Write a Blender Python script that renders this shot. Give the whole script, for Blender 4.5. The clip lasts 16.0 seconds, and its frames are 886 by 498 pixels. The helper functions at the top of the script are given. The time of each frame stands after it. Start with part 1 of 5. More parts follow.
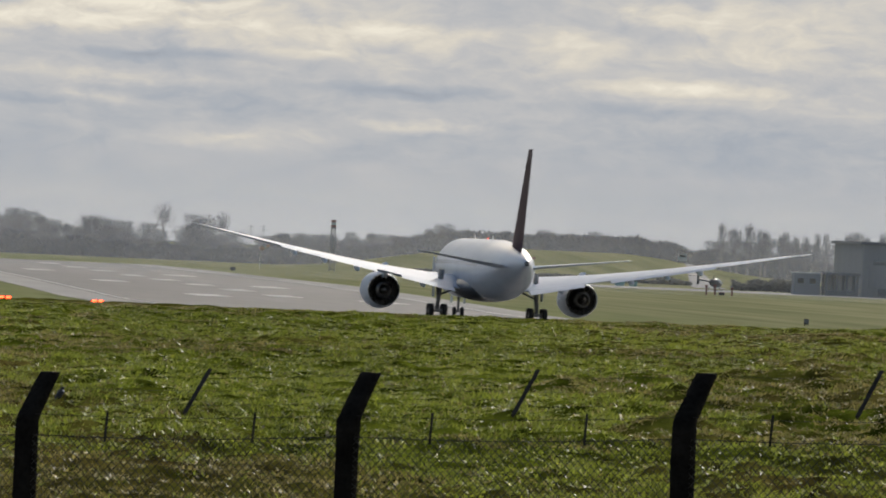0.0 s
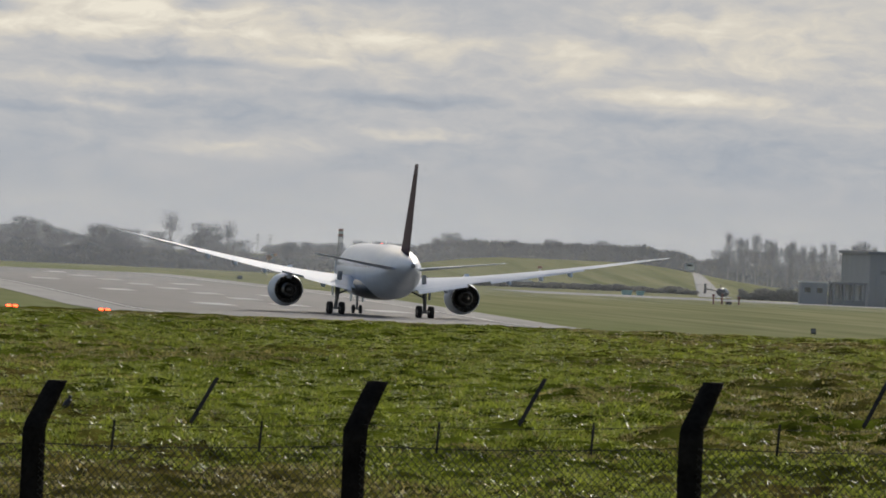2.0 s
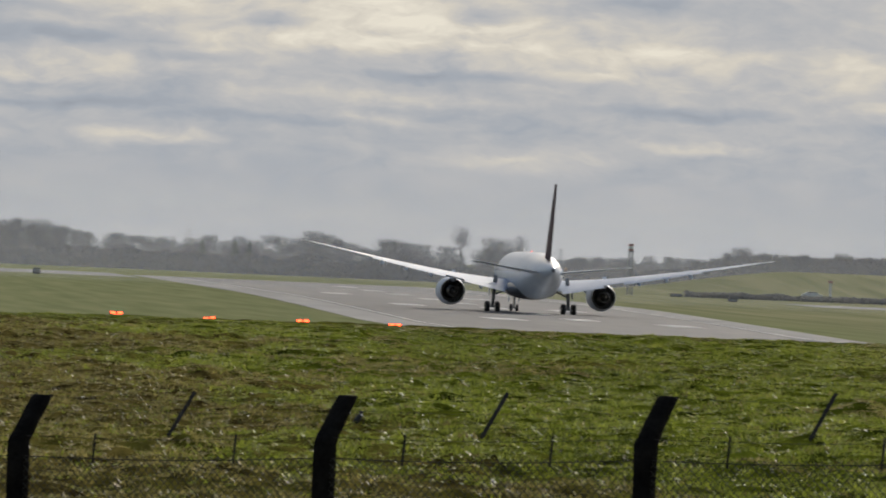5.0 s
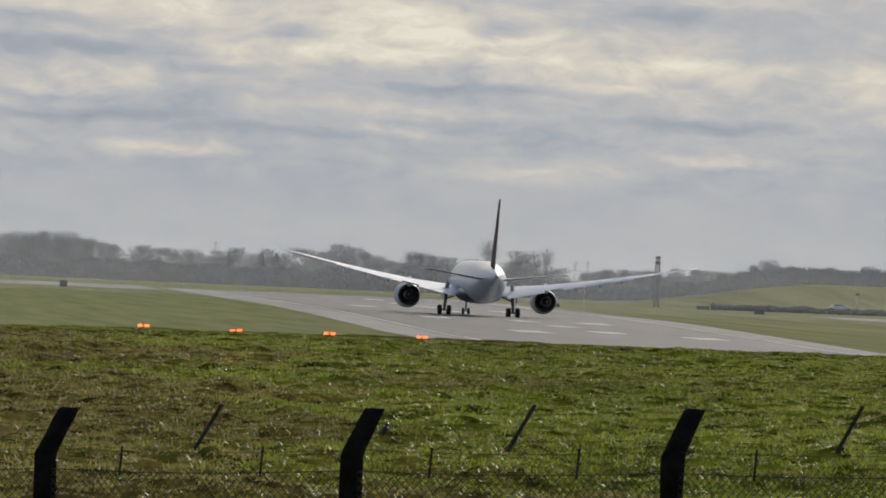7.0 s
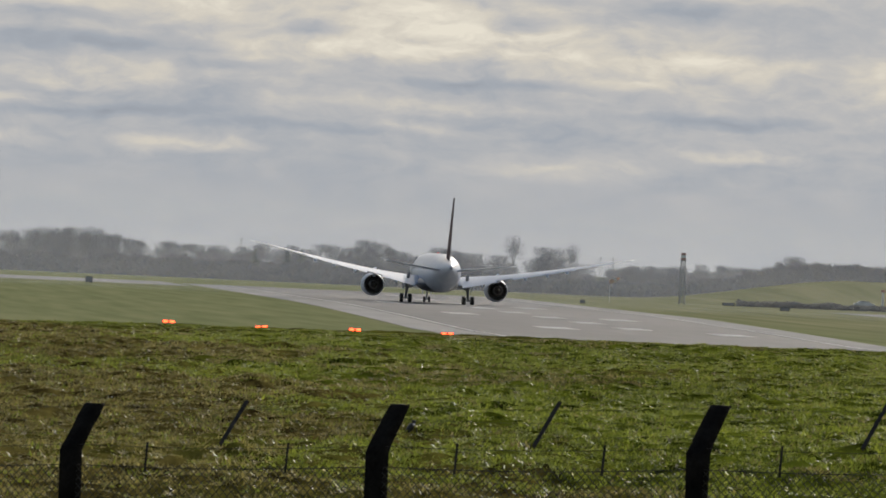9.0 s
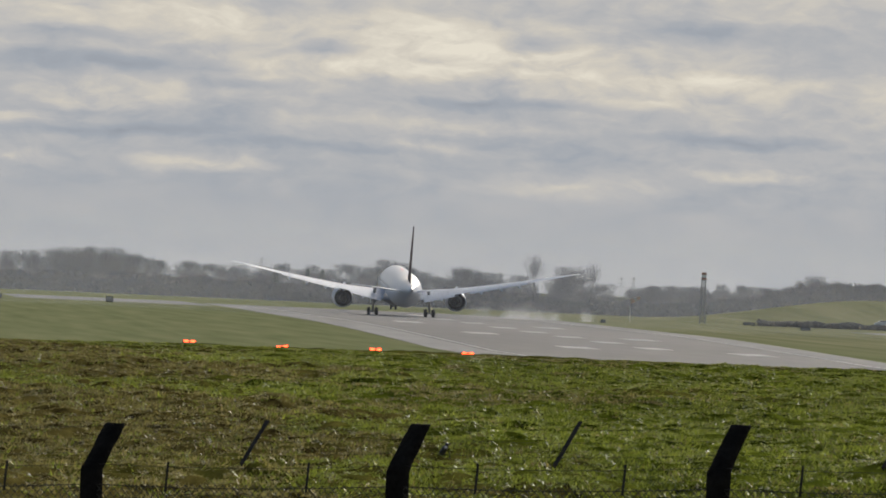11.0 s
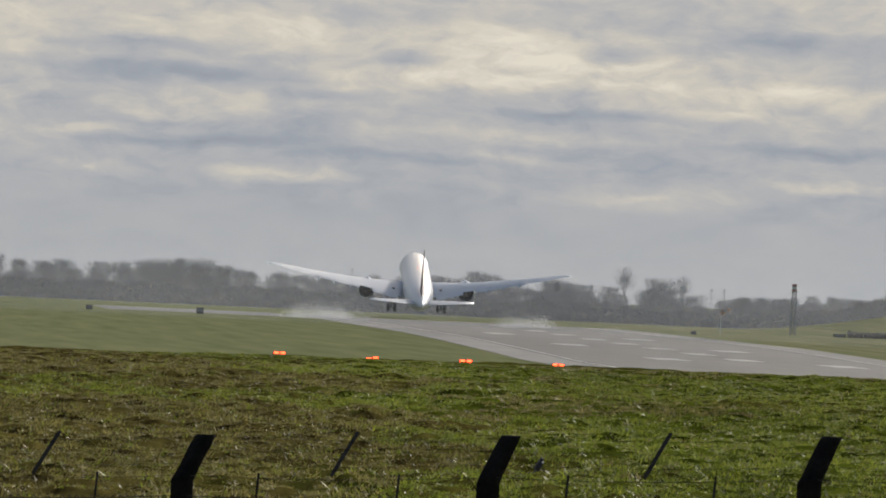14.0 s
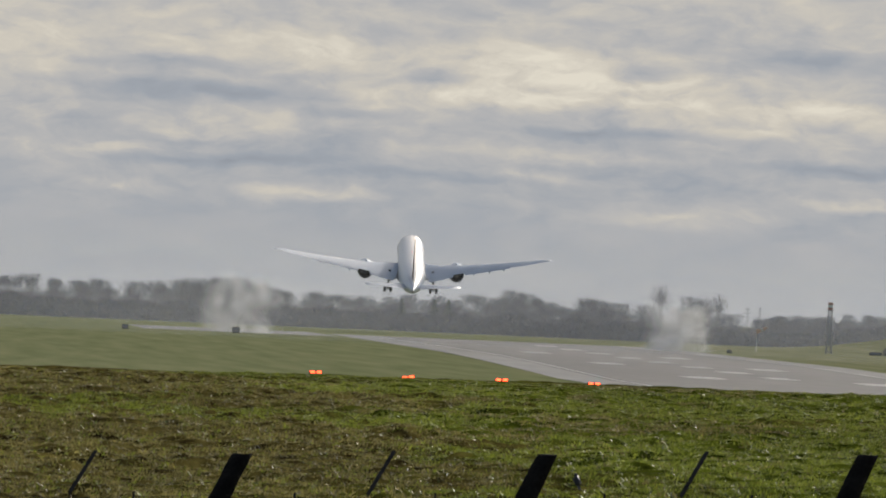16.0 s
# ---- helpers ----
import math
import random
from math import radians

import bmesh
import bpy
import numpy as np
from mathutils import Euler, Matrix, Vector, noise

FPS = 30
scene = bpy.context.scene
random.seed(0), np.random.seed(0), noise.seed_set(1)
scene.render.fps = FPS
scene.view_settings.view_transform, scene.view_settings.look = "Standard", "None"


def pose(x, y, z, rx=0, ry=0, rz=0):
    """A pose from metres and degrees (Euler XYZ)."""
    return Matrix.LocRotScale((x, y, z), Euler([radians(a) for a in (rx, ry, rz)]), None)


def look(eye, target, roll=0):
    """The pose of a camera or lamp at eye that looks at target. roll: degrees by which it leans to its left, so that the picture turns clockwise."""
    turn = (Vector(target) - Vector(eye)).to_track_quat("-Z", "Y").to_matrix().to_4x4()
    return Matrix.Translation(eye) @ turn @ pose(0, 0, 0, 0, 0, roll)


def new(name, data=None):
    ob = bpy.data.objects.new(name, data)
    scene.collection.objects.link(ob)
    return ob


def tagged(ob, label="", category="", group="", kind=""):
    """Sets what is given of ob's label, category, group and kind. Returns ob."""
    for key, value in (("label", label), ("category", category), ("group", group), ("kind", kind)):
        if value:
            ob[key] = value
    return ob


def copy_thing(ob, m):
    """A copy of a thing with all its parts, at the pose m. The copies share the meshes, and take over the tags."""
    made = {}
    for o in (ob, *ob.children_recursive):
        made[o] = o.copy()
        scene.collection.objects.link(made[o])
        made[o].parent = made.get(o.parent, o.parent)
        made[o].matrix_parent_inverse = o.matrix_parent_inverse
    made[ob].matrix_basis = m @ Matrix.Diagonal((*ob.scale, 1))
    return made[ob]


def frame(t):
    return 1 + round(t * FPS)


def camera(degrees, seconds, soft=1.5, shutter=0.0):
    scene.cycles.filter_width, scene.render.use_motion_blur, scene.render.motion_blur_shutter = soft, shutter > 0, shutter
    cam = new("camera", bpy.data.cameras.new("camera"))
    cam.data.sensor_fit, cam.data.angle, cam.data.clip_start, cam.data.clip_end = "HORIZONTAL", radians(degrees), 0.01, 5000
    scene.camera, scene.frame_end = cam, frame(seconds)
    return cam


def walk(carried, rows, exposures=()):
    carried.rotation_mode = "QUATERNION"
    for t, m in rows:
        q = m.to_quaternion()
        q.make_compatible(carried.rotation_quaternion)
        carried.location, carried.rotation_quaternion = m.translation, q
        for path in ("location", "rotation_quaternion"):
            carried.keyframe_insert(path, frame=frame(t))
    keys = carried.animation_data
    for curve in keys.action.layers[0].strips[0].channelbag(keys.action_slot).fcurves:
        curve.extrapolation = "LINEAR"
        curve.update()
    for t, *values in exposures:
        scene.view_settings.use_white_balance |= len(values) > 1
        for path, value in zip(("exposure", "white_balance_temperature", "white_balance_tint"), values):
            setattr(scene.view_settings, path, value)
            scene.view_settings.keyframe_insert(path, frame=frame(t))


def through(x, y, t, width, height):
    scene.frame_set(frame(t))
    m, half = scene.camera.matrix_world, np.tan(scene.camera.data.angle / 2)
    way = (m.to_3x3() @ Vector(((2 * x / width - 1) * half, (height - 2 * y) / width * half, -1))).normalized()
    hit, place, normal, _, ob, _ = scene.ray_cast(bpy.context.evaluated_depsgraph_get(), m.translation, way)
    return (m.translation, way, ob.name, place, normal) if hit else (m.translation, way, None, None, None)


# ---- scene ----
F = 17000.0                       # focal length, in picture widths / 1568
EYE = (0.0, 0.0, 8.6)
cam = camera(2 * math.degrees(math.atan(784 / F)), 16.0, soft=1.75, shutter=0.3)


def aim(a, b, roll):
    """The pose looking a / F to the right of the runway's direction and b / F under the horizon."""
    s, c = math.sin(a / F), math.cos(a / F)
    return look(EYE, (EYE[0] + 1000 * s, EYE[1] + 1000 * c, EYE[2] - 1000 * b / F), roll)


PATH = [
    (0, 1785.1, 30.5, 2.52),
    (0.5, 1826.9, 2.6, 2.60),
    (1, 1826.6, 22.0, 2.60),
    (1.5, 1848.3, 10.8, 2.62),
    (2, 1771.9, 15.2, 2.59),
    (2.5, 1729.5, -15.8, 2.56),
    (3, 1685.4, -22.7, 2.52),
    (3.5, 1688.2, -27.3, 2.60),
    (4, 1658.5, -3.2, 2.53),
    (4.5, 1572.7, 1.9, 2.45),
    (4.9, 1309.0, 13.5, 2.41),
    (5, 1257.3, 11.5, 2.51),
    (5.2, 1226.2, 7.3, 2.53),
    (7.3, 1206.3, -9.0, 2.51),
    (7.5, 1210.2, 0.5, 2.59),
    (8, 1198.7, 16.5, 2.64),
    (8.5, 1236.9, -9.9, 2.47),
    (8.7, 1188.4, 0.9, 2.51),
    (10.8, 1119.5, -31.9, 2.61),
    (11, 1126.3, -33.5, 2.53),
    (11.5, 1093.2, -19.7, 2.54),
    (12, 1080.8, -57.3, 2.54),
    (12.5, 1029.2, -21.6, 2.50),
    (13, 958.4, -64.4, 2.60),
    (13.5, 959.6, -58.3, 2.61),
    (14, 965.7, -46.9, 2.55),
    (14.5, 926.3, -39.6, 2.52),
    (15, 945.4, -48.6, 2.54),
    (15.5, 904.2, -31.1, 2.46),
    (16, 900.9, -77.7, 2.45),
]
walk(cam, [(t, aim(a, b, r)) for t, a, b, r in PATH], exposures=[(0.0, 0.03), (5.0, -0.05), (8.0, -0.06), (16.0, -0.16)])

# ---- world and sun ----
SUN_AZ, SUN_EL = radians(24), radians(24)      # right of the runway's direction, above the horizon
world = bpy.data.worlds.new("sky")
scene.world = world
world.use_nodes = True
wn = world.node_tree.nodes
sky_tex = wn.new("ShaderNodeTexSky")
sky_tex.sky_type, sky_tex.sun_disc = "NISHITA", False
sky_tex.sun_elevation, sky_tex.sun_rotation = SUN_EL, SUN_AZ
sky_tex.dust_density, sky_tex.air_density = 4.0, 1.2
wn["Background"].inputs[1].default_value = 0.10
world.node_tree.links.new(sky_tex.outputs[0], wn["Background"].inputs[0])
sun = new("sun", bpy.data.lights.new("sun", "SUN"))
sun.data.energy, sun.data.angle, sun.data.color = 2.5, radians(2.5), (1.0, 0.97, 0.925)
sun.matrix_basis = look((0, 0, 300), (-math.sin(SUN_AZ) * math.cos(SUN_EL), -math.cos(SUN_AZ) * math.cos(SUN_EL), 300 - math.sin(SUN_EL)))
scene.view_settings.exposure = 0.0


# ---- materials ----
def nodes_of(m):
    m.use_nodes = True
    return m.node_tree.nodes, m.node_tree.links, m.node_tree.nodes["Principled BSDF"]


def mat(name, low, high, rough=0.7, metal=0.0, scale=1.0, fine=8.0, bump=0.0, stretch=(1, 1, 1), island=0.0, pieces=0.0, coat=0.0, gloss=0.5, through=0.0):
    """A surface between two colours, mottled at two scales, in metres."""
    m = bpy.data.materials.new(name)
    n, l, bsdf = nodes_of(m)
    co, mp = n.new("ShaderNodeTexCoord"), n.new("ShaderNodeMapping")
    mp.inputs["Scale"].default_value = stretch
    l.new(co.outputs["Object"], mp.inputs[0])
    a, b = n.new("ShaderNodeTexNoise"), n.new("ShaderNodeTexNoise")
    a.inputs["Scale"].default_value, b.inputs["Scale"].default_value = scale, fine
    a.inputs["Detail"].default_value, b.inputs["Detail"].default_value = 5, 3
    l.new(mp.outputs[0], a.inputs["Vector"]), l.new(mp.outputs[0], b.inputs["Vector"])
    mix = n.new("ShaderNodeMath")
    mix.operation = "MULTIPLY_ADD"
    mix.inputs[1].default_value = 0.4
    l.new(b.outputs["Fac"], mix.inputs[0]), l.new(a.outputs["Fac"], mix.inputs[2])
    top = mix.outputs[0]
    if island or pieces:
        src = n.new("ShaderNodeNewGeometry").outputs["Random Per Island"] if island else n.new("ShaderNodeObjectInfo").outputs["Random"]
        add = n.new("ShaderNodeMath")
        add.operation = "MULTIPLY_ADD"
        add.inputs[1].default_value = island or pieces
        l.new(src, add.inputs[0]), l.new(top, add.inputs[2])
        top = add.outputs[0]
    ramp = n.new("ShaderNodeMapRange")
    ramp.inputs[1].default_value, ramp.inputs[2].default_value = 0.45, 0.95 + 0.8 * (island or pieces)
    l.new(top, ramp.inputs[0])
    col = n.new("ShaderNodeMix")
    col.data_type = "RGBA"
    col.inputs[6].default_value, col.inputs[7].default_value = (*low, 1), (*high, 1)
    l.new(ramp.outputs[0], col.inputs[0]), l.new(col.outputs[2], bsdf.inputs["Base Color"])
    bsdf.inputs["Roughness"].default_value, bsdf.inputs["Metallic"].default_value = rough, metal
    bsdf.inputs["Coat Weight"].default_value, bsdf.inputs["Specular IOR Level"].default_value = coat, gloss
    if through:
        tr, sh, out = n.new("ShaderNodeBsdfTranslucent"), n.new("ShaderNodeMixShader"), n["Material Output"]
        sh.inputs[0].default_value = through
        l.new(col.outputs[2], tr.inputs[0]), l.new(bsdf.outputs[0], sh.inputs[1]), l.new(tr.outputs[0], sh.inputs[2]), l.new(sh.outputs[0], out.inputs[0])
    if bump:
        bp = n.new("ShaderNodeBump")
        bp.inputs["Strength"].default_value, bp.inputs["Distance"].default_value = bump, 0.05
        l.new(mix.outputs[0], bp.inputs["Height"]), l.new(bp.outputs[0], bsdf.inputs["Normal"])
    return m


def glow(name, colour, strength):
    m = bpy.data.materials.new(name)
    n, l, bsdf = nodes_of(m)
    bsdf.inputs["Base Color"].default_value = (*colour, 1)
    bsdf.inputs["Emission Color"].default_value, bsdf.inputs["Emission Strength"].default_value = (*colour, 1), strength
    return m


def ground_material():
    """Grass: rough, worn and tussocky on the near field, mown and paler on the airfield."""
    m = bpy.data.materials.new("airfield grass")
    n, l, bsdf = nodes_of(m)
    geo = n.new("ShaderNodeNewGeometry")

    def noise_at(scale, detail=6, stretch=(1, 1, 1)):
        mp, t = n.new("ShaderNodeMapping"), n.new("ShaderNodeTexNoise")
        mp.inputs["Scale"].default_value = stretch
        t.inputs["Scale"].default_value, t.inputs["Detail"].default_value = scale, detail
        l.new(geo.outputs["Position"], mp.inputs[0]), l.new(mp.outputs[0], t.inputs["Vector"])
        return t.outputs["Fac"]

    def ramp(src, lo, hi):
        r = n.new("ShaderNodeMapRange")
        r.inputs[1].default_value, r.inputs[2].default_value = lo, hi
        l.new(src, r.inputs[0])
        return r.outputs[0]

    def mixed(fac, a, b):
        c = n.new("ShaderNodeMix")
        c.data_type = "RGBA"
        l.new(fac, c.inputs[0])
        for i, v in ((6, a), (7, b)):
            if isinstance(v, tuple):
                c.inputs[i].default_value = (*v, 1)
            else:
                l.new(v, c.inputs[i])
        return c.outputs[2]

    # Dark ends put the shade between the tufts into the ground colour.
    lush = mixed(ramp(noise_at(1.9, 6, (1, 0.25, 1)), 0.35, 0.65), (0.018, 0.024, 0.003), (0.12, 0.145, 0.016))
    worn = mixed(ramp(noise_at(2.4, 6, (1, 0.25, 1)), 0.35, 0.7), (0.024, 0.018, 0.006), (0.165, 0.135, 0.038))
    sep = n.new("ShaderNodeSeparateXYZ")
    l.new(geo.outputs["Position"], sep.inputs[0])
    bare = n.new("ShaderNodeMath")
    bare.operation = "MULTIPLY_ADD"
    bare.inputs[1].default_value = 0.3
    l.new(ramp(sep.outputs[0], 15, 3), bare.inputs[0]), l.new(noise_at(0.075, 6, (1, 0.35, 1)), bare.inputs[2])
    dry = n.new("ShaderNodeMath")
    dry.operation = "MULTIPLY_ADD"
    dry.inputs[1].default_value = 0.07
    l.new(ramp(sep.outputs[1], 210, 320), dry.inputs[0]), l.new(bare.outputs[0], dry.inputs[2])
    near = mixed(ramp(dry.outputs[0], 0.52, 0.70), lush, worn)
    mown = mixed(ramp(noise_at(0.3, 9, (1, 0.045, 1)), 0.18, 0.82), (0.175, 0.195, 0.09), (0.30, 0.305, 0.165))
    pale = mixed(ramp(noise_at(0.2, 9, (1, 0.03, 1)), 0.30, 0.70), (0.195, 0.205, 0.105), (0.33, 0.318, 0.185))
    field = mixed(ramp(sep.outputs[0], 128, 150), mown, pale)
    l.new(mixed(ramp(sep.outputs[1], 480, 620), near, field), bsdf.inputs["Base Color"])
    bsdf.inputs["Roughness"].default_value = 0.8
    bsdf.inputs["Specular IOR Level"].default_value = 0.0
    bp = n.new("ShaderNodeBump")
    bp.inputs["Strength"].default_value, bp.inputs["Distance"].default_value = 0.9, 0.12
    l.new(noise_at(3.0, 8, (1, 0.35, 1)), bp.inputs["Height"]), l.new(bp.outputs[0], bsdf.inputs["Normal"])
    return m


def cloud_material():
    """Overcast with pale cream breaks, drawn out into flat streaks; u to the right, v upwards, 1 = 1000 / F."""
    m = bpy.data.materials.new("overcast sky")
    m.use_nodes = True
    n, l = m.node_tree.nodes, m.node_tree.links
    n.clear()
    plain = n.new("ShaderNodeUVMap")
    sep = n.new("ShaderNodeSeparateXYZ")
    l.new(plain.outputs[0], sep.inputs[0])
    # the whole pattern is dragged about by a coarse and a fine swirl
    uv, last = None, plain.outputs[0]
    for stretch, drag in (((3.5, 9, 1), (0.12, 0.045, 0)), ((12, 34, 1), (0.05, 0.022, 0))):
        mp, t, ctr, amp, add = n.new("ShaderNodeMapping"), n.new("ShaderNodeTexNoise"), n.new("ShaderNodeVectorMath"), n.new("ShaderNodeVectorMath"), n.new("ShaderNodeVectorMath")
        mp.inputs["Scale"].default_value = stretch
        t.inputs["Scale"].default_value, t.inputs["Detail"].default_value = 1.0, 4
        ctr.operation, amp.operation, add.operation = "SUBTRACT", "MULTIPLY", "ADD"
        ctr.inputs[1].default_value, amp.inputs[1].default_value = (0.5, 0.5, 0.5), drag
        l.new(plain.outputs[0], mp.inputs[0]), l.new(mp.outputs[0], t.inputs["Vector"]), l.new(t.outputs["Color"], ctr.inputs[0])
        l.new(ctr.outputs[0], amp.inputs[0]), l.new(amp.outputs[0], add.inputs[0]), l.new(last, add.inputs[1])
        uv, last = add, add.outputs[0]

    def maths(op, a, b=None, c=None):
        t = n.new("ShaderNodeMath")
        t.operation = op
        for i, v in enumerate((a, b, c)):
            if v is None:
                continue
            if isinstance(v, (int, float)):
                t.inputs[i].default_value = v
            else:
                l.new(v, t.inputs[i])
        return t.outputs[0]

    def noise_at(scale, stretch, shift, detail=6, rough=0.55, distortion=0.0):
        mp, t = n.new("ShaderNodeMapping"), n.new("ShaderNodeTexNoise")
        mp.inputs["Scale"].default_value, mp.inputs["Location"].default_value = stretch, shift
        t.inputs["Scale"].default_value, t.inputs["Detail"].default_value = scale, detail
        t.inputs["Roughness"].default_value, t.inputs["Distortion"].default_value = rough, distortion
        l.new(uv.outputs[0], mp.inputs[0]), l.new(mp.outputs[0], t.inputs["Vector"])
        return t.outputs["Fac"]

    def band(lo, hi, a, b):
        r = n.new("ShaderNodeMapRange")
        r.interpolation_type = "SMOOTHSTEP"
        for i, v in enumerate((lo, hi, a, b)):
            r.inputs[i + 1].default_value = v
        l.new(sep.outputs[1], r.inputs[0])
        return r.outputs[0]

    streak = noise_at(1.0, (1.7, 8, 1), (3.1, 0.4, 0), 6, 0.5, 0.6)
    billow = noise_at(1.0, (6, 15, 1), (7.7, 2.0, 0), 7, 0.58, 0.5)
    fine = noise_at(1.0, (14, 32, 1), (1.7, 5.0, 0), 6, 0.55, 0.3)
    height = maths("ADD", band(0.15, 0.42, -0.02, 0.19), band(0.02, 0.12, 0.05, 0.0))
    body = maths("MULTIPLY_ADD", maths("SUBTRACT", streak, 0.5), 0.5, height)
    body = maths("MULTIPLY_ADD", maths("SUBTRACT", billow, 0.5), 0.55, body)
    body = maths("MULTIPLY_ADD", maths("SUBTRACT", fine, 0.5), 0.42, body)
    body = maths("MULTIPLY", body, band(0.06, 0.24, 0.35, 1.0))
    for u, v, du, dv, rise in GREY_BANKS + PALE_BREAKS:
        mp, g = n.new("ShaderNodeMapping"), n.new("ShaderNodeTexGradient")
        g.gradient_type = "SPHERICAL"
        mp.inputs["Scale"].default_value = (1 / du, 1 / dv, 1)
        mp.inputs["Location"].default_value = (-u / du, -v / dv, 0)
        l.new(uv.outputs[0], mp.inputs[0]), l.new(mp.outputs[0], g.inputs[0])
        ragged = maths("MULTIPLY", g.outputs["Fac"], maths("MULTIPLY_ADD", billow, 2.8, -0.5))
        body = maths("MULTIPLY_ADD", ragged, 0.72 * rise, body)
    ramp = n.new("ShaderNodeValToRGB")
    ramp.color_ramp.elements[0].position, ramp.color_ramp.elements[0].color = 0.0, (0.30, 0.325, 0.37, 1)
    ramp.color_ramp.elements[1].position, ramp.color_ramp.elements[1].color = 1.0, (0.83, 0.775, 0.66, 1)
    for p, c in ((0.3, (0.385, 0.415, 0.46)), (0.55, (0.515, 0.512, 0.513)), (0.78, (0.68, 0.635, 0.555))):
        ramp.color_ramp.elements.new(p).color = (*c, 1)
    l.new(maths("ADD", body, 0.44), ramp.inputs[0])
    em, out = n.new("ShaderNodeEmission"), n.new("ShaderNodeOutputMaterial")
    l.new(ramp.outputs[0], em.inputs[0]), l.new(em.outputs[0], out.inputs[0])
    return m


# broad clouds: u, v, half width, half height, brighter or darker
GREY_BANKS = [
    (0.585, 0.338, 0.3, 0.026, -0.55),
    (0.42, 0.352, 0.2, 0.02, -0.3),
    (0.8, 0.312, 0.18, 0.018, -0.35),
    (0.5, 0.388, 0.2, 0.016, -0.35),
    (0.975, 0.372, 0.13, 0.018, -0.55),
    (0.9, 0.452, 0.08, 0.025, -0.4),
    (0.62, 0.222, 0.3, 0.016, -0.35),
    (0.95, 0.205, 0.25, 0.014, -0.3),
    (1.35, 0.405, 0.15, 0.022, -0.45),
    (1.64, 0.432, 0.15, 0.03, -0.6),
    (1.9, 0.42, 0.2, 0.06, -0.25),
    (1.27, 0.293, 0.26, 0.014, -0.5),
    (1.71, 0.25, 0.26, 0.017, -0.5),
    (2.2, 0.225, 0.35, 0.02, -0.3),
]
PALE_BREAKS = [
    (0.57, 0.285, 0.17, 0.05, 0.4),
    (0.48, 0.235, 0.16, 0.016, 0.4),
    (0.77, 0.166, 0.15, 0.02, 0.5),
    (0.42, 0.166, 0.12, 0.022, 0.4),
    (1, 0.352, 0.25, 0.03, 0.4),
    (0.7, 0.425, 0.3, 0.05, 0.45),
    (0.2, 0.42, 0.2, 0.05, 0.25),
    (0.2, 0.3, 0.16, 0.05, 0.25),
    (1.3, 0.375, 0.3, 0.075, 0.6),
    (1.12, 0.41, 0.2, 0.05, 0.4),
    (1.62, 0.345, 0.26, 0.03, 0.55),
    (1.74, 0.186, 0.12, 0.014, 0.5),
    (1.42, 0.15, 0.22, 0.03, 0.3),
    (1.15, 0.255, 0.3, 0.02, 0.25),
    (1.18, 0.215, 0.26, 0.016, 0.3),
    (2.02, 0.335, 0.13, 0.04, 0.3),
    (2.18, 0.268, 0.24, 0.018, 0.55),
    (2.4, 0.36, 0.25, 0.07, 0.35),
    (2.15, 0.4, 0.2, 0.04, 0.3),
    (1.5, 0.31, 0.2, 0.025, 0.3),
]

M_GROUND, M_SKY = ground_material(), cloud_material()
M_RUNWAY = mat("damp worn asphalt", (0.128, 0.128, 0.132), (0.205, 0.203, 0.202), 0.7, 0, 0.03, 0.35, 0.0, (1, 0.10, 1), gloss=0.07)
M_SHOULDER = mat("pale concrete edge", (0.23, 0.228, 0.22), (0.36, 0.355, 0.34), 0.8, 0, 0.04, 0.4, 0.0, (1, 0.15, 1), gloss=0.05)
M_MARK = mat("faded white runway paint", (0.44, 0.44, 0.43), (0.7, 0.7, 0.68), 0.8, 0, 0.1, 1.0, gloss=0.05)
# Near-black base puts the posts' backlit silhouette into the colour.
M_CONCRETE = mat("weathered concrete, silhouette-dark", (0.007, 0.0065, 0.006), (0.024, 0.021, 0.018), 0.95, 0, 6, 30, 0.7, gloss=0.03)
M_STEEL = mat("rusted steel", (0.022, 0.02, 0.018), (0.06, 0.055, 0.05), 0.7, 0.2, 9, 40, 0.2, gloss=0.1)
M_WIRE = mat("dull galvanised wire", (0.04, 0.04, 0.038), (0.10, 0.10, 0.095), 0.45, 0.6, 10, 50)
M_BLADE = mat("grass blade", (0.012, 0.024, 0.003), (0.40, 0.46, 0.062), 0.5, 0, 0.12, 1.2, 0, (1, 0.3, 1), island=1.0, gloss=0.22, through=0.4)
M_TUSSOCK = mat("dead tussock", (0.020, 0.015, 0.005), (0.42, 0.365, 0.12), 0.5, 0, 0.12, 1.2, 0, (1, 0.3, 1), island=1.0, gloss=0.22, through=0.4)
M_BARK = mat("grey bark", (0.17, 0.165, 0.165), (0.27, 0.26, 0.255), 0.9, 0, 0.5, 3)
# Blue-grey tint put into the twig colour to imitate haze.
M_TWIG = mat("bare twigs tinted for haze", (0.085, 0.088, 0.110), (0.165, 0.166, 0.19), 0.9, 0, 0.2, 1.5, 0, island=0.4, through=0.5)
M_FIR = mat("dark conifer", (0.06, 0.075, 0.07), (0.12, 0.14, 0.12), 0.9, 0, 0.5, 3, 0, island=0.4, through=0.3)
# Scrub carries the same painted haze tint, darker.
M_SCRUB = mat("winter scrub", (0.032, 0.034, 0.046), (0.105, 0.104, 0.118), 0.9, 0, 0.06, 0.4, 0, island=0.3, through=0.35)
M_WHITE = mat("silver grey aircraft paint", (0.54, 0.595, 0.69), (0.65, 0.705, 0.79), 0.4, 0.05, 0.25, 2, 0, coat=0.3)
M_WING = mat("silver grey wing paint", (0.58, 0.63, 0.71), (0.68, 0.73, 0.80), 0.55, 0.0, 0.3, 2, 0, gloss=0.4)
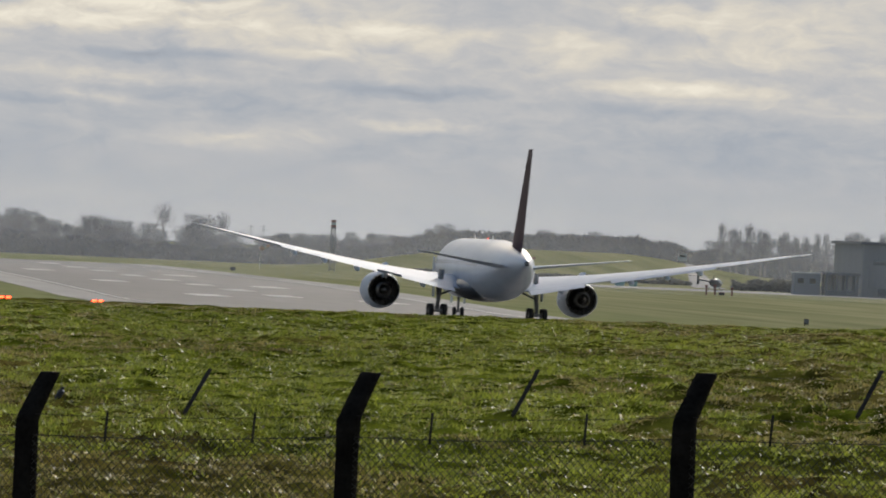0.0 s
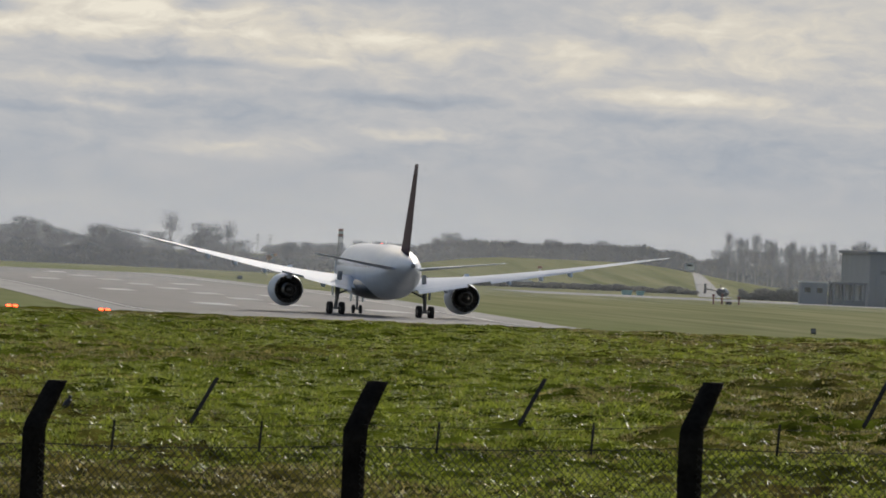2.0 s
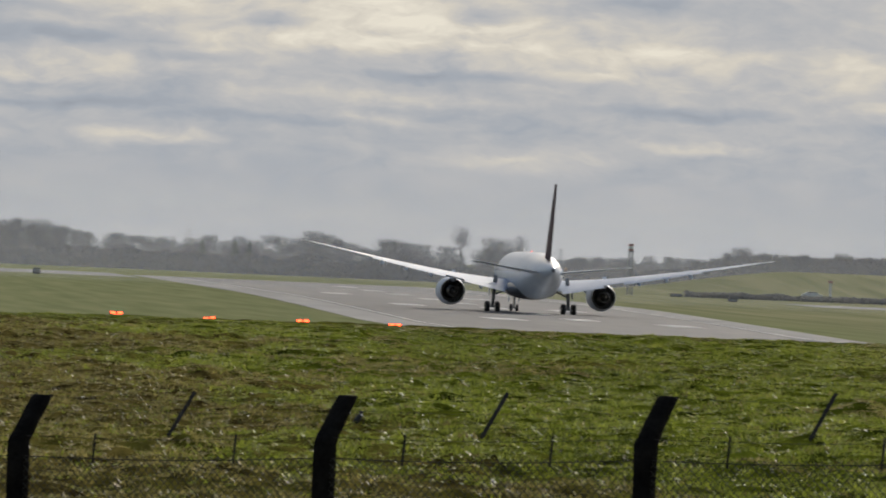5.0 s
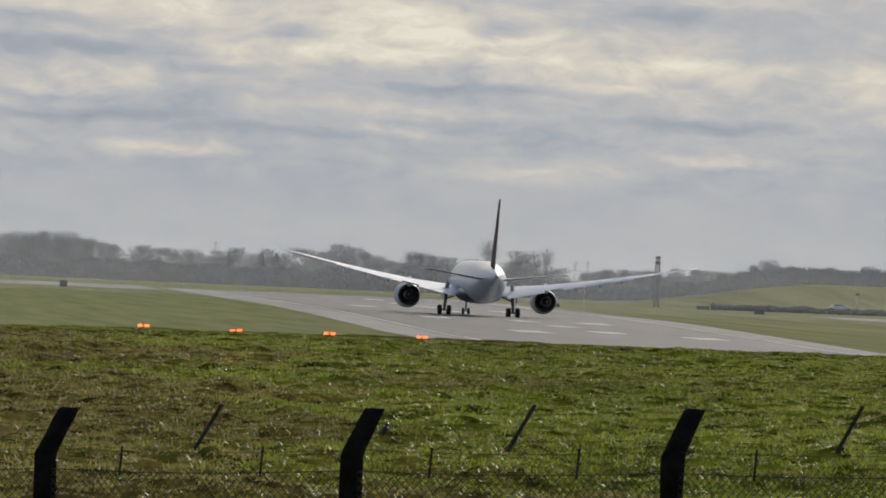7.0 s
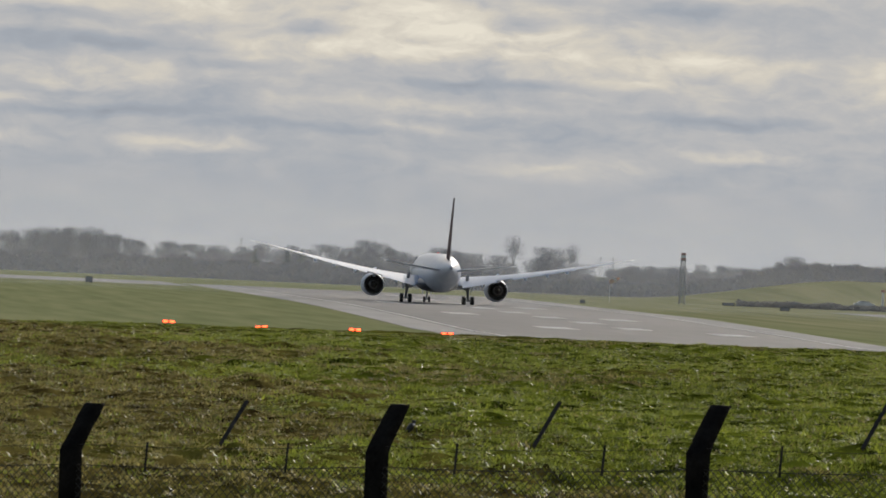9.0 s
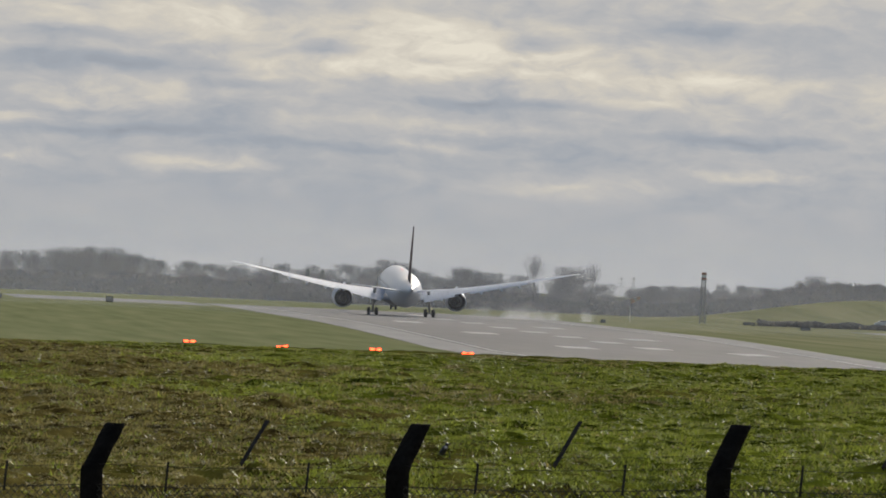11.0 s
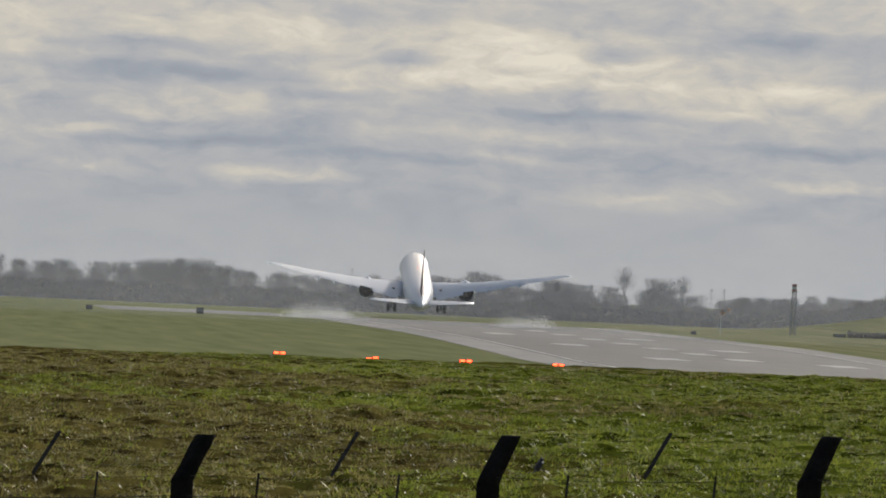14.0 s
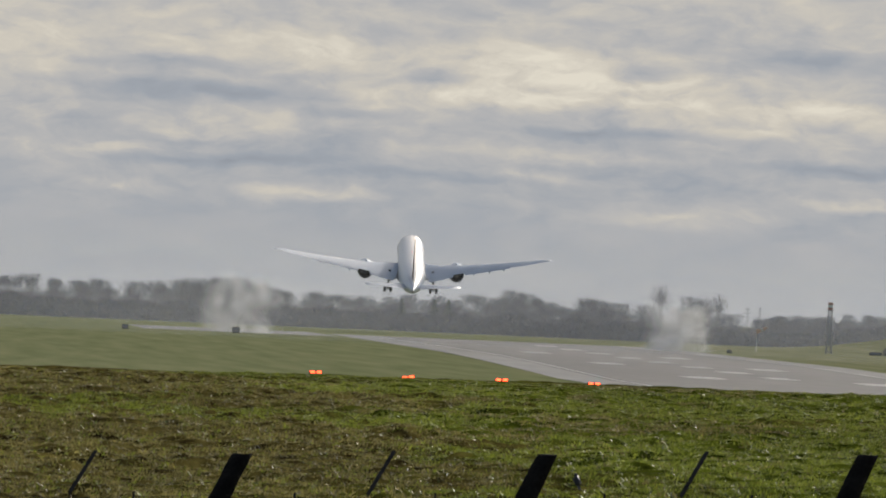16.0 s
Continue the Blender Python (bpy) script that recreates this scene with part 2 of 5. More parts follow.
# Maroon paint, lightened slightly to imitate haze.
M_FIN = mat("dark maroon fin paint", (0.048, 0.022, 0.028), (0.088, 0.042, 0.05), 0.6, 0, 0.4, 2, 0, gloss=0.12)
M_BELLY = mat("dark slate belly paint", (0.06, 0.07, 0.09), (0.11, 0.12, 0.14), 0.35, 0, 0.4, 2)
M_METAL = mat("polished nacelle lip", (0.65, 0.65, 0.66), (0.8, 0.8, 0.8), 0.18, 1.0, 0.5, 3)
M_DARKMETAL = mat("burnt engine metal", (0.03, 0.03, 0.032), (0.085, 0.08, 0.075), 0.4, 0.8, 2, 8)
M_GEAR = mat("grey gear strut", (0.16, 0.16, 0.165), (0.3, 0.3, 0.3), 0.4, 0.4, 2, 9)
M_RUBBER = mat("black tyre rubber", (0.014, 0.014, 0.015), (0.035, 0.034, 0.033), 0.8, 0, 3, 12)
M_GLASS = mat("dark cabin glass", (0.01, 0.012, 0.015), (0.02, 0.022, 0.025), 0.1, 0, 1, 4)
# Haze over the hangar is in the colours: greyed cladding, lightened roof.
M_HANGAR = mat("blue grey steel cladding", (0.23, 0.245, 0.265), (0.30, 0.315, 0.335), 0.7, 0, 0.08, 1.0, 0, (3, 3, 0.3), gloss=0.1)
M_ROOF = mat("roof sheet lightened for haze", (0.13, 0.14, 0.16), (0.19, 0.20, 0.22), 0.6, 0.1, 0.1, 1.0)
M_BLACK = mat("black sign paint", (0.015, 0.015, 0.014), (0.05, 0.048, 0.04), 0.6, 0, 2, 9)
# Orange is paled to imitate the haze before the distant sock.
M_ORANGE = mat("haze-paled windsock cloth", (0.60, 0.44, 0.34), (0.68, 0.54, 0.43), 0.8, 0, 1, 6, through=0.5)
M_PALE = mat("pale painted panel", (0.62, 0.62, 0.6), (0.78, 0.78, 0.76), 0.5, 0, 1, 5)
M_REDPAINT = mat("faded red paint", (0.28, 0.13, 0.10), (0.4, 0.22, 0.18), 0.7, 0, 1, 5)
M_LAMP = glow("red approach lamp", (1.0, 0.075, 0.022), 8.0)
# Steel grey raised so mast and pylons look faint, as through haze.
M_MAST = mat("galvanised steel lightened for haze", (0.27, 0.27, 0.28), (0.38, 0.38, 0.39), 0.6, 0.1, 1, 5)
M_CORE = mat("heat-stained exhaust metal", (0.11, 0.105, 0.10), (0.24, 0.23, 0.22), 0.34, 1.0, 1.5, 6)
M_DARKBODY = mat("dark helicopter paint", (0.035, 0.04, 0.045), (0.07, 0.075, 0.08), 0.35, 0, 1, 6)
# Pale base colour stands in for the highlight on the nose glass.
M_PALEGLASS = mat("canopy glass with painted highlight", (0.55, 0.58, 0.6), (0.7, 0.72, 0.74), 0.12, 0, 1, 6)
M_REDDARK = mat("dark red marker paint", (0.13, 0.05, 0.045), (0.2, 0.08, 0.07), 0.7, 0, 2, 8)
M_TURQUOISE = mat("faded turquoise paint", (0.22, 0.42, 0.42), (0.3, 0.5, 0.5), 0.6, 0, 1, 6)
M_BEACON = glow("red beacon", (1.0, 0.10, 0.05), 1.6)


# ---- mesh helpers ----
def mesh_of(name, verts, faces, material, smooth=False):
    me = bpy.data.meshes.new(name)
    me.from_pydata([tuple(v) for v in verts], [], [tuple(f) for f in faces])
    me.materials.append(material)
    if smooth:
        me.polygons.foreach_set("use_smooth", [True] * len(me.polygons))
    me.update()
    return me


def part(name, bm, material, parent, label="", smooth=False, m=None):
    me = bm
    if isinstance(bm, bmesh.types.BMesh):
        bmesh.ops.recalc_face_normals(bm, faces=bm.faces)
        me = bpy.data.meshes.new(name)
        bm.to_mesh(me)
        bm.free()
        me.materials.append(material)
        if smooth:
            me.polygons.foreach_set("use_smooth", [True] * len(me.polygons))
    ob = new(name, me)
    ob.parent = parent
    if m is not None:
        ob.matrix_basis = m
    return tagged(ob, label)


def box_into(bm, cx, cy, cz, sx, sy, sz, bevel=0.0, m=None):
    g = bmesh.ops.create_cube(bm, size=1.0, matrix=Matrix.Translation((cx, cy, cz)) @ Matrix.Diagonal((sx, sy, sz, 1)))
    if bevel:
        edges = list({e for v in g["verts"] for e in v.link_edges})
        r = bmesh.ops.bevel(bm, geom=edges, offset=bevel, segments=2, affect="EDGES", profile=0.5)
        g["verts"] = list({v for f in r["faces"] for v in f.verts} | {v for v in g["verts"] if v.is_valid})
    if m is not None:
        bmesh.ops.transform(bm, matrix=m, verts=[v for v in g["verts"] if v.is_valid])
    return bm


def rod_into(bm, a, b, r0, r1=None, sides=10):
    a, b = Vector(a), Vector(b)
    d = b - a
    q = d.to_track_quat("Z", "Y").to_matrix().to_4x4()
    bmesh.ops.create_cone(bm, cap_ends=True, segments=sides, radius1=r0, radius2=r0 if r1 is None else r1, depth=d.length,
                          matrix=Matrix.Translation((a + b) / 2) @ q)
    return bm


def loft_into(bm, rings, close=True, caps=True):
    """Skins rings of equal point counts."""
    rows = [[bm.verts.new(p) for p in ring] for ring in rings]
    k = len(rows[0])
    for a, b in zip(rows, rows[1:]):
        for i in range(k if close else k - 1):
            j = (i + 1) % k
            bm.faces.new((a[i], a[j], b[j], b[i]))
    if caps:
        bm.faces.new(rows[0][::-1])
        bm.faces.new(rows[-1])
    return bm


def spin_into(bm, profile, axis="y", segs=32, at=(0, 0, 0)):
    """Turns a profile of (along, radius) round an axis."""
    rings = []
    for s, r in profile:
        ring = []
        for i in range(segs):
            a = 2 * math.pi * i / segs
            c, d = r * math.cos(a), r * math.sin(a)
            p = (c, s, d) if axis == "y" else (s, c, d)
            ring.append((p[0] + at[0], p[1] + at[1], p[2] + at[2]))
        rings.append(ring)
    return loft_into(bm, rings, True, False)


def holder(name, m, label, category, group="", kind=""):
    ob = new(name)
    ob.empty_display_size = 0.3
    ob.matrix_basis = m
    return tagged(ob, label, category, group, kind)


def smooth01(a, b, x):
    t = min(1.0, max(0.0, (x - a) / (b - a)))
    return t * t * (3 - 2 * t)


def spot(a, d, z=0.0):
    """The place d metres out, a / F to the right of the runway's direction."""
    return (d * math.sin(a / F), d * math.cos(a / F), z)


# ---- ground ----
CREST = 330.0


def rough_ground(x, y):
    """Hummocks of the unmown near field."""
    v = Vector((x * 0.11, y * 0.05, 0.3))
    w = Vector((x * 0.55, y * 0.3, 7.1))
    lump = max(0.0, noise.noise(Vector((x * 0.8, y * 0.22, 3.3))) - 0.05) * (0.2 + 0.42 * smooth01(0.10, 0.14, x / max(y, 1.0)) * (1 - smooth01(190, 250, y)))
    return 0.16 * noise.noise(v) + 0.15 * noise.noise(w) + 0.15 * noise.noise(w * 2.7) + 0.06 * noise.noise(w * 6.1) + lump


def ground_z(x, y):
    r = math.hypot(x, y)
    a = math.atan2(x, y) * F if y > 0 else 0.0
    a = min(4000.0, max(-1500.0, a))
    crest = 8.6 - CREST * (169.5 - 0.0105 * a + 5.0 * smooth01(900, 2300, a)) / F
    z = 4.9 + (crest - 4.9) * smooth01(-60, CREST, r)
    z *= 1 - smooth01(CREST, 640, r)
    if y > 0 and 40 < r < 600:
        z += rough_ground(x, y) * smooth01(40, 90, r) * (1 - smooth01(CREST - 40, CREST + 60, r))
    z += 0.25 * (1 - smooth01(945, 1030, r)) * smooth01(640, 800, r)
    z -= 1.7 * smooth01(1700, 2750, r)
    if y > 0:
        mound = smooth01(1480, 1900, a) * (1 - 0.75 * smooth01(2080, 2420, a))
        z += mound * 6.1 * smooth01(1880, 2120, r) * (1 - 0.3 * smooth01(2300, 3000, r))
    return z


def build_ground():
    angles = [math.radians(x) for x in np.concatenate([np.arange(-180, -6, 6.0), np.arange(-6, -0.5, 0.5), np.arange(-0.5, 9.5, 0.04), np.arange(9.5, 16, 0.5), np.arange(16, 180, 6.0)])]
    radii = np.concatenate([[2, 10, 25, 40], np.arange(50, 110, 6), np.arange(110, 345, 0.8), np.arange(345, 660, 9), np.arange(660, 1800, 60), np.arange(1800, 3000, 25), [3200, 3600, 4100, 4690]])
    verts, faces, k = [], [], len(angles)
    for r in radii:
        for a in angles:
            x, y = r * math.sin(a), r * math.cos(a)
            verts.append((x, y, ground_z(x, y)))
    for i in range(len(radii) - 1):
        for j in range(k):
            q = (j + 1) % k
            faces.append((i * k + j, i * k + q, (i + 1) * k + q, (i + 1) * k + j))
    verts.append((0, 0, ground_z(0, 0.1)))
    faces += [(len(verts) - 1, (j + 1) % k, j) for j in range(k)]
    ob = new("ground", mesh_of("ground", verts, [f[::-1] for f in faces], M_GROUND, True))
    tagged(ob, "rough green and brown winter grass falling away to a mown airfield", "ground", kind="structure")


def strip(name, xs, ys, lift, material, label, category):
    """A thin paved sheet between two lines across the field, following the ground."""
    verts, faces = [], []
    for y in ys:
        for x in xs:
            verts.append((x, y, ground_z(x, y) + lift))
    k = len(xs)
    for i in range(len(ys) - 1):
        for j in range(k - 1):
            faces.append((i * k + j, i * k + j + 1, (i + 1) * k + j + 1, (i + 1) * k + j))
    ob = new(name, mesh_of(name, verts, faces, material))
    return tagged(ob, label, category, kind="structure")


RUNWAY_X = 104.0


def runway_line(y):
    """Middle and half width of the paved strip, which bends and narrows a little towards its near end."""
    k = min(1.2, max(0.0, (1420 - y) / 450))
    return 105.0 - 13.5 * k ** 1.2, 30.5 - 4.5 * k


def runway_strip(name, u0, u1, ys, lift, material, label, category):
    """A sheet along the runway between two shares of its half width."""
    verts, faces = [], []
    for y in ys:
        mid, half = runway_line(y)
        for u in (u0, 0.5 * (u0 + u1), u1):
            x = mid + u * half
            verts.append((x, y, ground_z(x, y) + lift))
    for i in range(len(ys) - 1):
        for k in range(2):
            faces.append((i * 3 + k, i * 3 + k + 1, i * 3 + k + 4, i * 3 + k + 3))
    return tagged(new(name, mesh_of(name, verts, faces, material)), label, category, kind="structure")


def build_runway():
    ys = list(np.arange(560, 1801, 20))
    runway_strip("runway", -0.78, 0.8, ys, 0.06, M_RUNWAY, "worn grey asphalt runway with faded white markings", "runway")
    runway_strip("runway_shoulder", -1.0, -0.78, ys, 0.055, M_SHOULDER, "pale concrete shoulder beside the runway", "pavement")
    runway_strip("runway_shoulder", 0.8, 1.0, ys, 0.055, M_SHOULDER, "pale concrete shoulder beside the runway", "pavement")
    for u in (-0.755, 0.775):
        runway_strip("runway_edge_line", u - 0.008, u + 0.008, ys, 0.09, M_MARK, "faded white edge line along the runway", "marking")
    marks = [(x, y, 4.0, 24) for x, y in ((89.5, 1108), (110, 1108), (91, 1288), (112.5, 1288), (93, 1474), (114.6, 1474))]
    marks += [(x, y, 3.4, 22) for x, y in ((101.2, 1140), (101.8, 1212), (102.8, 1284), (103.6, 1358), (104.4, 1430), (106, 1517), (106.6, 1592), (108, 1682))]
    for x, y, w, d in marks:
        strip("runway_marking", [x - w / 2, x + w / 2], [y - d / 2, y + d / 2], 0.09, M_MARK, "faded white paint bar on the runway", "marking")
    strip("taxiway", [38, 56, RUNWAY_X - 31.2], list(np.arange(1712, 1860, 18)), 0.05, M_SHOULDER, "pale concrete taxiway joining the runway", "pavement")
    strip("taxiway", [193, 420], list(np.arange(1690, 1790, 20)), 0.05, M_SHOULDER, "pale concrete taxiway before the hangar", "pavement")


def build_sky():
    verts, faces, uvs = [], [], []
    n, rad = 720, 4680.0
    rows = [-60, 0, 60, 150, 300, 700]
    for h in rows:
        for i in range(n + 1):
            a = 2 * math.pi * i / n - math.pi
            verts.append((rad * math.sin(a), rad * math.cos(a), h))
            uvs.append((a * F / 1000, (h - EYE[2]) / rad * F / 1000))
    for r in range(len(rows) - 1):
        for i in range(n):
            p = r * (n + 1) + i
            faces.append((p, p + 1, p + n + 2, p + n + 1))
    me = mesh_of("sky_backdrop", verts, faces, M_SKY, True)
    layer = me.uv_layers.new(name="UVMap")
    for lp in me.loops:
        layer.data[lp.index].uv = uvs[lp.vertex_index]
    return tagged(new("backdrop", me), "overcast winter sky with cream streaked clouds", "sky", kind="structure")


build_ground()
build_runway()
backdrop = build_sky()


# ---- the airliner ----
def foil(chord, thick, le, x, z, n=9, twist=0.0):
    """A closed wing section in the y-z plane: leading edge at y = le, pointing forward."""
    pts = []
    for k in range(n):
        s = 0.5 * (1 - math.cos(math.pi * k / (n - 1)))
        pts.append((s, 0.6 * thick * (2.969 * math.sqrt(s) - 1.26 * s - 3.516 * s * s + 2.843 * s ** 3 - 1.015 * s ** 4)))
    low = [(s, -0.55 * h) for s, h in reversed(pts[1:-1])]
    c, d = math.cos(twist), math.sin(twist)
    return [(x, le - chord * (s * c + h * d), z + chord * (h * c - s * d)) for s, h in pts + low]


def wing_z(s):
    return 3.55 + 4.35 * s ** 1.25


def wing_line(s):
    """Leading edge and chord along the half span, s from root to tip."""
    if s < 0.28:
        k = s / 0.28
        return 9.6 - 5.9 * k, 12.2 - 5.0 * k
    if s < 0.9:
        k = (s - 0.28) / 0.62
        return 3.7 - 10.2 * k, 7.2 - 4.5 * k
    k = (s - 0.9) / 0.1
    return -6.5 - 2.9 * k ** 1.3, 2.7 - 2.1 * k


MAIN_GEAR = []                    # main legs, which stretch as the wheels leave the ground
FLEXING = []                      # wings and engines, which rise as the wings take the load


def build_airliner():
    plane = holder("airliner", pose(RUNWAY_X, 943, 0), "silver-grey twin-engine airliner with dark maroon fin taking off", "airliner")
    # fuselage: along, half width, half height, centre height
    prof = [(28.4, 0.05, 0.05, 4.1), (27.9, 0.75, 0.7, 4.15), (26.8, 1.45, 1.4, 4.3), (25, 2.1, 2.15, 4.55), (22.5, 2.65, 2.72, 4.78), (19.5, 2.87, 2.95, 4.9),
            (10, 2.885, 2.97, 4.9), (0, 2.885, 2.97, 4.9), (-8, 2.885, 2.97, 4.9), (-11, 2.82, 2.87, 4.9), (-15, 2.54, 2.5, 4.98), (-19, 2.0, 1.97, 5.2),
            (-23, 1.32, 1.32, 5.48), (-26, 0.74, 0.8, 5.66), (-27.9, 0.32, 0.38, 5.72), (-28.2, 0.2, 0.24, 5.72)]
    bm = bmesh.new()
    rings = [[(w * math.cos(a), y, z + h * math.sin(a)) for a in (2 * math.pi * i / 40 for i in range(40))] for y, w, h, z in prof]
    loft_into(bm, rings)
    body = part("fuselage", bm, M_WHITE, plane, "silver grey painted body", True)
    # cabin windows and doors
    pane = bmesh.new()
    box_into(pane, 0, 0, 0, 0.02, 0.22, 0.36, 0.008)
    bmesh.ops.recalc_face_normals(pane, faces=pane.faces)
    pane_me = bpy.data.meshes.new("cabin_window")
    pane.to_mesh(pane_me)
    pane.free()
    pane_me.materials.append(M_GLASS)
    for side in (-1, 1):
        for y in np.arange(-12, 21, 1.1):
            if abs(y - 6) < 0.5:
                continue
            w = 2.831 if y > -8.5 else 2.831 - 0.02 * (-8.5 - y) ** 1.35
            part("cabin_window", pane_me, None, body, m=pose(side * w, float(y), 5.45, 0, -side * 11, 0))
        bm = bmesh.new()
        box_into(bm, side * 2.84, 21.4, 4.9, 0.06, 1.05, 1.9, 0.03)
        part("cabin_door", bm, M_WING, body)
    bm = bmesh.new()
    box_into(bm, 0, 25.6, 5.75, 2.5, 0.9, 0.5, 0.15, None)
    part("cockpit_windscreen", bm, M_GLASS, body)
    # belly fairing
    bm = bmesh.new()
    rings = []
    for k in range(17):
        y = 12.5 - 22.5 * k / 16
        s = max(0.02, math.sin(math.pi * k / 16)) ** 0.5
        rings.append([(3.35 * s * math.cos(a), y, 3.1 + 1.35 * s * math.sin(a)) for a in (2 * math.pi * i / 28 for i in range(28))])
    loft_into(bm, rings)
    part("belly_fairing", bm, M_BELLY, plane, "dark slate fairing under the wing", True)
    # tail cone exhaust
    bm = bmesh.new()
    spin_into(bm, [(-28.0, 0.0), (-28.0, 0.2), (-28.5, 0.2), (-28.5, 0.14), (-28.1, 0.12)], segs=16, at=(0, 0, 5.72))
    part("tail_exhaust", bm, M_DARKMETAL, plane)
    # wings
    for side in (-1, 1):
        bm = bmesh.new()
        rings = []
        for k in range(26):
            s = (k / 25) ** 0.85
            le, chord = wing_line(s)
            rings.append(foil(chord, 0.125 - 0.045 * s, le, side * (2.3 + 27.75 * s), wing_z(s), 10, radians(3.5 - 4.5 * s)))
        loft_into(bm, rings)
        wing = part("wing", bm, M_WING, plane, "grey swept wing, tip bent upwards", True)
        FLEXING.append((side, wing))
        # trailing-edge flaps, lowered for take-off
        for s0, s1 in ((0.05, 0.24), (0.33, 0.68)):
            bm = bmesh.new()
            rings = []
            for s in np.linspace(s0, s1, 5):
                le, chord = wing_line(s)
                rings.append(foil(chord * 0.2, 0.12, le - chord * 0.94, side * (2.3 + 27.75 * s), wing_z(s) - chord * math.sin(radians(3.5 - 4.5 * s)) - 0.02, 7, radians(9)))
            loft_into(bm, rings)
            part("flap", bm, M_WING, wing, "lowered trailing-edge flap")
        bm = bmesh.new()
        rings = []
        for s in np.linspace(0.7, 0.92, 4):
            le, chord = wing_line(s)
            rings.append(foil(chord * 0.2, 0.1, le - chord * 0.97, side * (2.3 + 27.75 * s), wing_z(s) - chord * math.sin(radians(3.5 - 4.5 * s)), 7, radians(1)))
        loft_into(bm, rings)
        part("aileron", bm, M_WING, wing)
        for s in (0.16, 0.40, 0.52, 0.63):
            le, chord = wing_line(s)
            bm = bmesh.new()
            x, z, te = side * (2.3 + 27.75 * s), wing_z(s), le - chord
            loft_into(bm, [[(x + r * math.cos(a), te + dy, z - chord * math.sin(radians(3.5 - 4.5 * s)) - 0.2 + dz + 1.25 * r * math.sin(a)) for a in (2 * math.pi * i / 10 for i in range(10))]
                           for dy, r, dz in ((2.4, 0.03, 0.1), (1.6, 0.2, 0.0), (0.4, 0.26, -0.1), (-0.6, 0.2, -0.22), (-1.3, 0.03, -0.36))])
            part("flap_track_fairing", bm, M_WING, wing, "", True)
        le, chord = wing_line(0.97)
        bm = bmesh.new()
        box_into(bm, side * 29.3, le - chord * 0.9, wing_z(0.97), 0.14, 0.25, 0.1, 0.03)
        part("navigation_light", bm, M_PALE, wing)
        # engine
        ex, ey, ez = side * 9.75, 5.2, 2.38
        bm = bmesh.new()
        spin_into(bm, [(-1.05, 1.52), (-1.3, 1.56), (-1.25, 1.59), (0.2, 1.74), (2.0, 1.82), (3.8, 1.76), (4.6, 1.6), (4.75, 1.48), (4.6, 1.38), (3.6, 1.44), (0.5, 1.58), (-1.05, 1.52)], segs=40, at=(ex, ey, ez))
        nac = part("engine_nacelle", bm, M_WING, plane, "grey engine cowling with sawtooth nozzle", True)
        FLEXING.append((side, nac))
        bm = bmesh.new()
        spin_into(bm, [(4.62, 1.585), (4.78, 1.5), (4.74, 1.44), (4.58, 1.375)], segs=40, at=(ex, ey, ez))
        part("intake_lip", bm, M_METAL, nac, "polished metal intake lip", True)
        for k in range(20):
            bm = bmesh.new()
            a0, a1, am = (2 * math.pi * (k + q) / 20 for q in (0.02, 0.98, 0.5))
            p = [(ex + r * math.cos(a), ey + y, ez + r * math.sin(a)) for a, y, r in ((a0, -1.22, 1.58), (a1, -1.22, 1.58), (am, -1.68, 1.51), (a0, -1.22, 1.55), (a1, -1.22, 1.55), (am, -1.68, 1.49))]
            vs = [bm.verts.new(q) for q in p]
            for f in ((0, 1, 2), (5, 4, 3), (0, 3, 4, 1), (1, 4, 5, 2), (2, 5, 3, 0)):
                bm.faces.new([vs[i] for i in f])
            part("nozzle_tooth", bm, M_METAL, nac)
        bm = bmesh.new()
        spin_into(bm, [(2.6, 0.9), (0.6, 1.0), (-0.8, 0.92), (-2.3, 0.66), (-2.3, 0.6), (-1.2, 0.62), (-1.2, 0.46), (-2.4, 0.34), (-3.5, 0.02)], segs=32, at=(ex, ey, ez))
        part("engine_core", bm, M_CORE, nac, "burnt metal core and exhaust plug", True)
        bm = bmesh.new()
        spin_into(bm, [(1.0, 0.0), (1.0, 1.6)], segs=32, at=(ex, ey, ez))
        part("fan_duct_backing", bm, M_DARKMETAL, nac)
        for k in range(16):
            a = 2 * math.pi * k / 16
            bm = bmesh.new()
            box_into(bm, 0, 0, 1.27, 0.06, 0.7, 0.56, 0.01, Matrix.Translation((ex, ey + 0.5, ez)) @ Matrix.Rotation(a, 4, "Y"))
            part("duct_vane", bm, M_DARKMETAL, nac)
        bm = bmesh.new()
        spin_into(bm, [(-1.0, 1.50), (-0.2, 1.53), (0.6, 1.55), (0.6, 1.56), (-1.0, 1.515), (-1.0, 1.50)], segs=40, at=(ex, ey, ez))
        part("nozzle_liner", bm, M_METAL, nac, "polished metal liner of the fan nozzle", True)
        bm = bmesh.new()
        loft_into(bm, [[(ex + sx * w, ey + y, z) for sx in (-1, 1) for z, y in ((zz, yy),)] + [(ex + w, ey + y2, zz2), (ex - w, ey + y2, zz2)] for w, zz, yy, y2, zz2 in
                       ((0.16, ez + 1.2, -2.2, 3.2, ez + 1.3), (0.22, ez + 1.9, -2.6, 1.2, ez + 1.85), (0.16, ez + 2.7, -2.2, -0.2, ez + 2.6))])
        part("engine_pylon", bm, M_WING, nac)
        # tailplane
        bm = bmesh.new()
        loft_into(bm, [foil(5.4 - 3.5 * s, 0.075 - 0.02 * s, -18.2 - 7.0 * s, side * (0.9 + 9.2 * s), 5.15 + 1.3 * s, 9, radians(-1.5)) for s in np.linspace(0, 1, 7)])
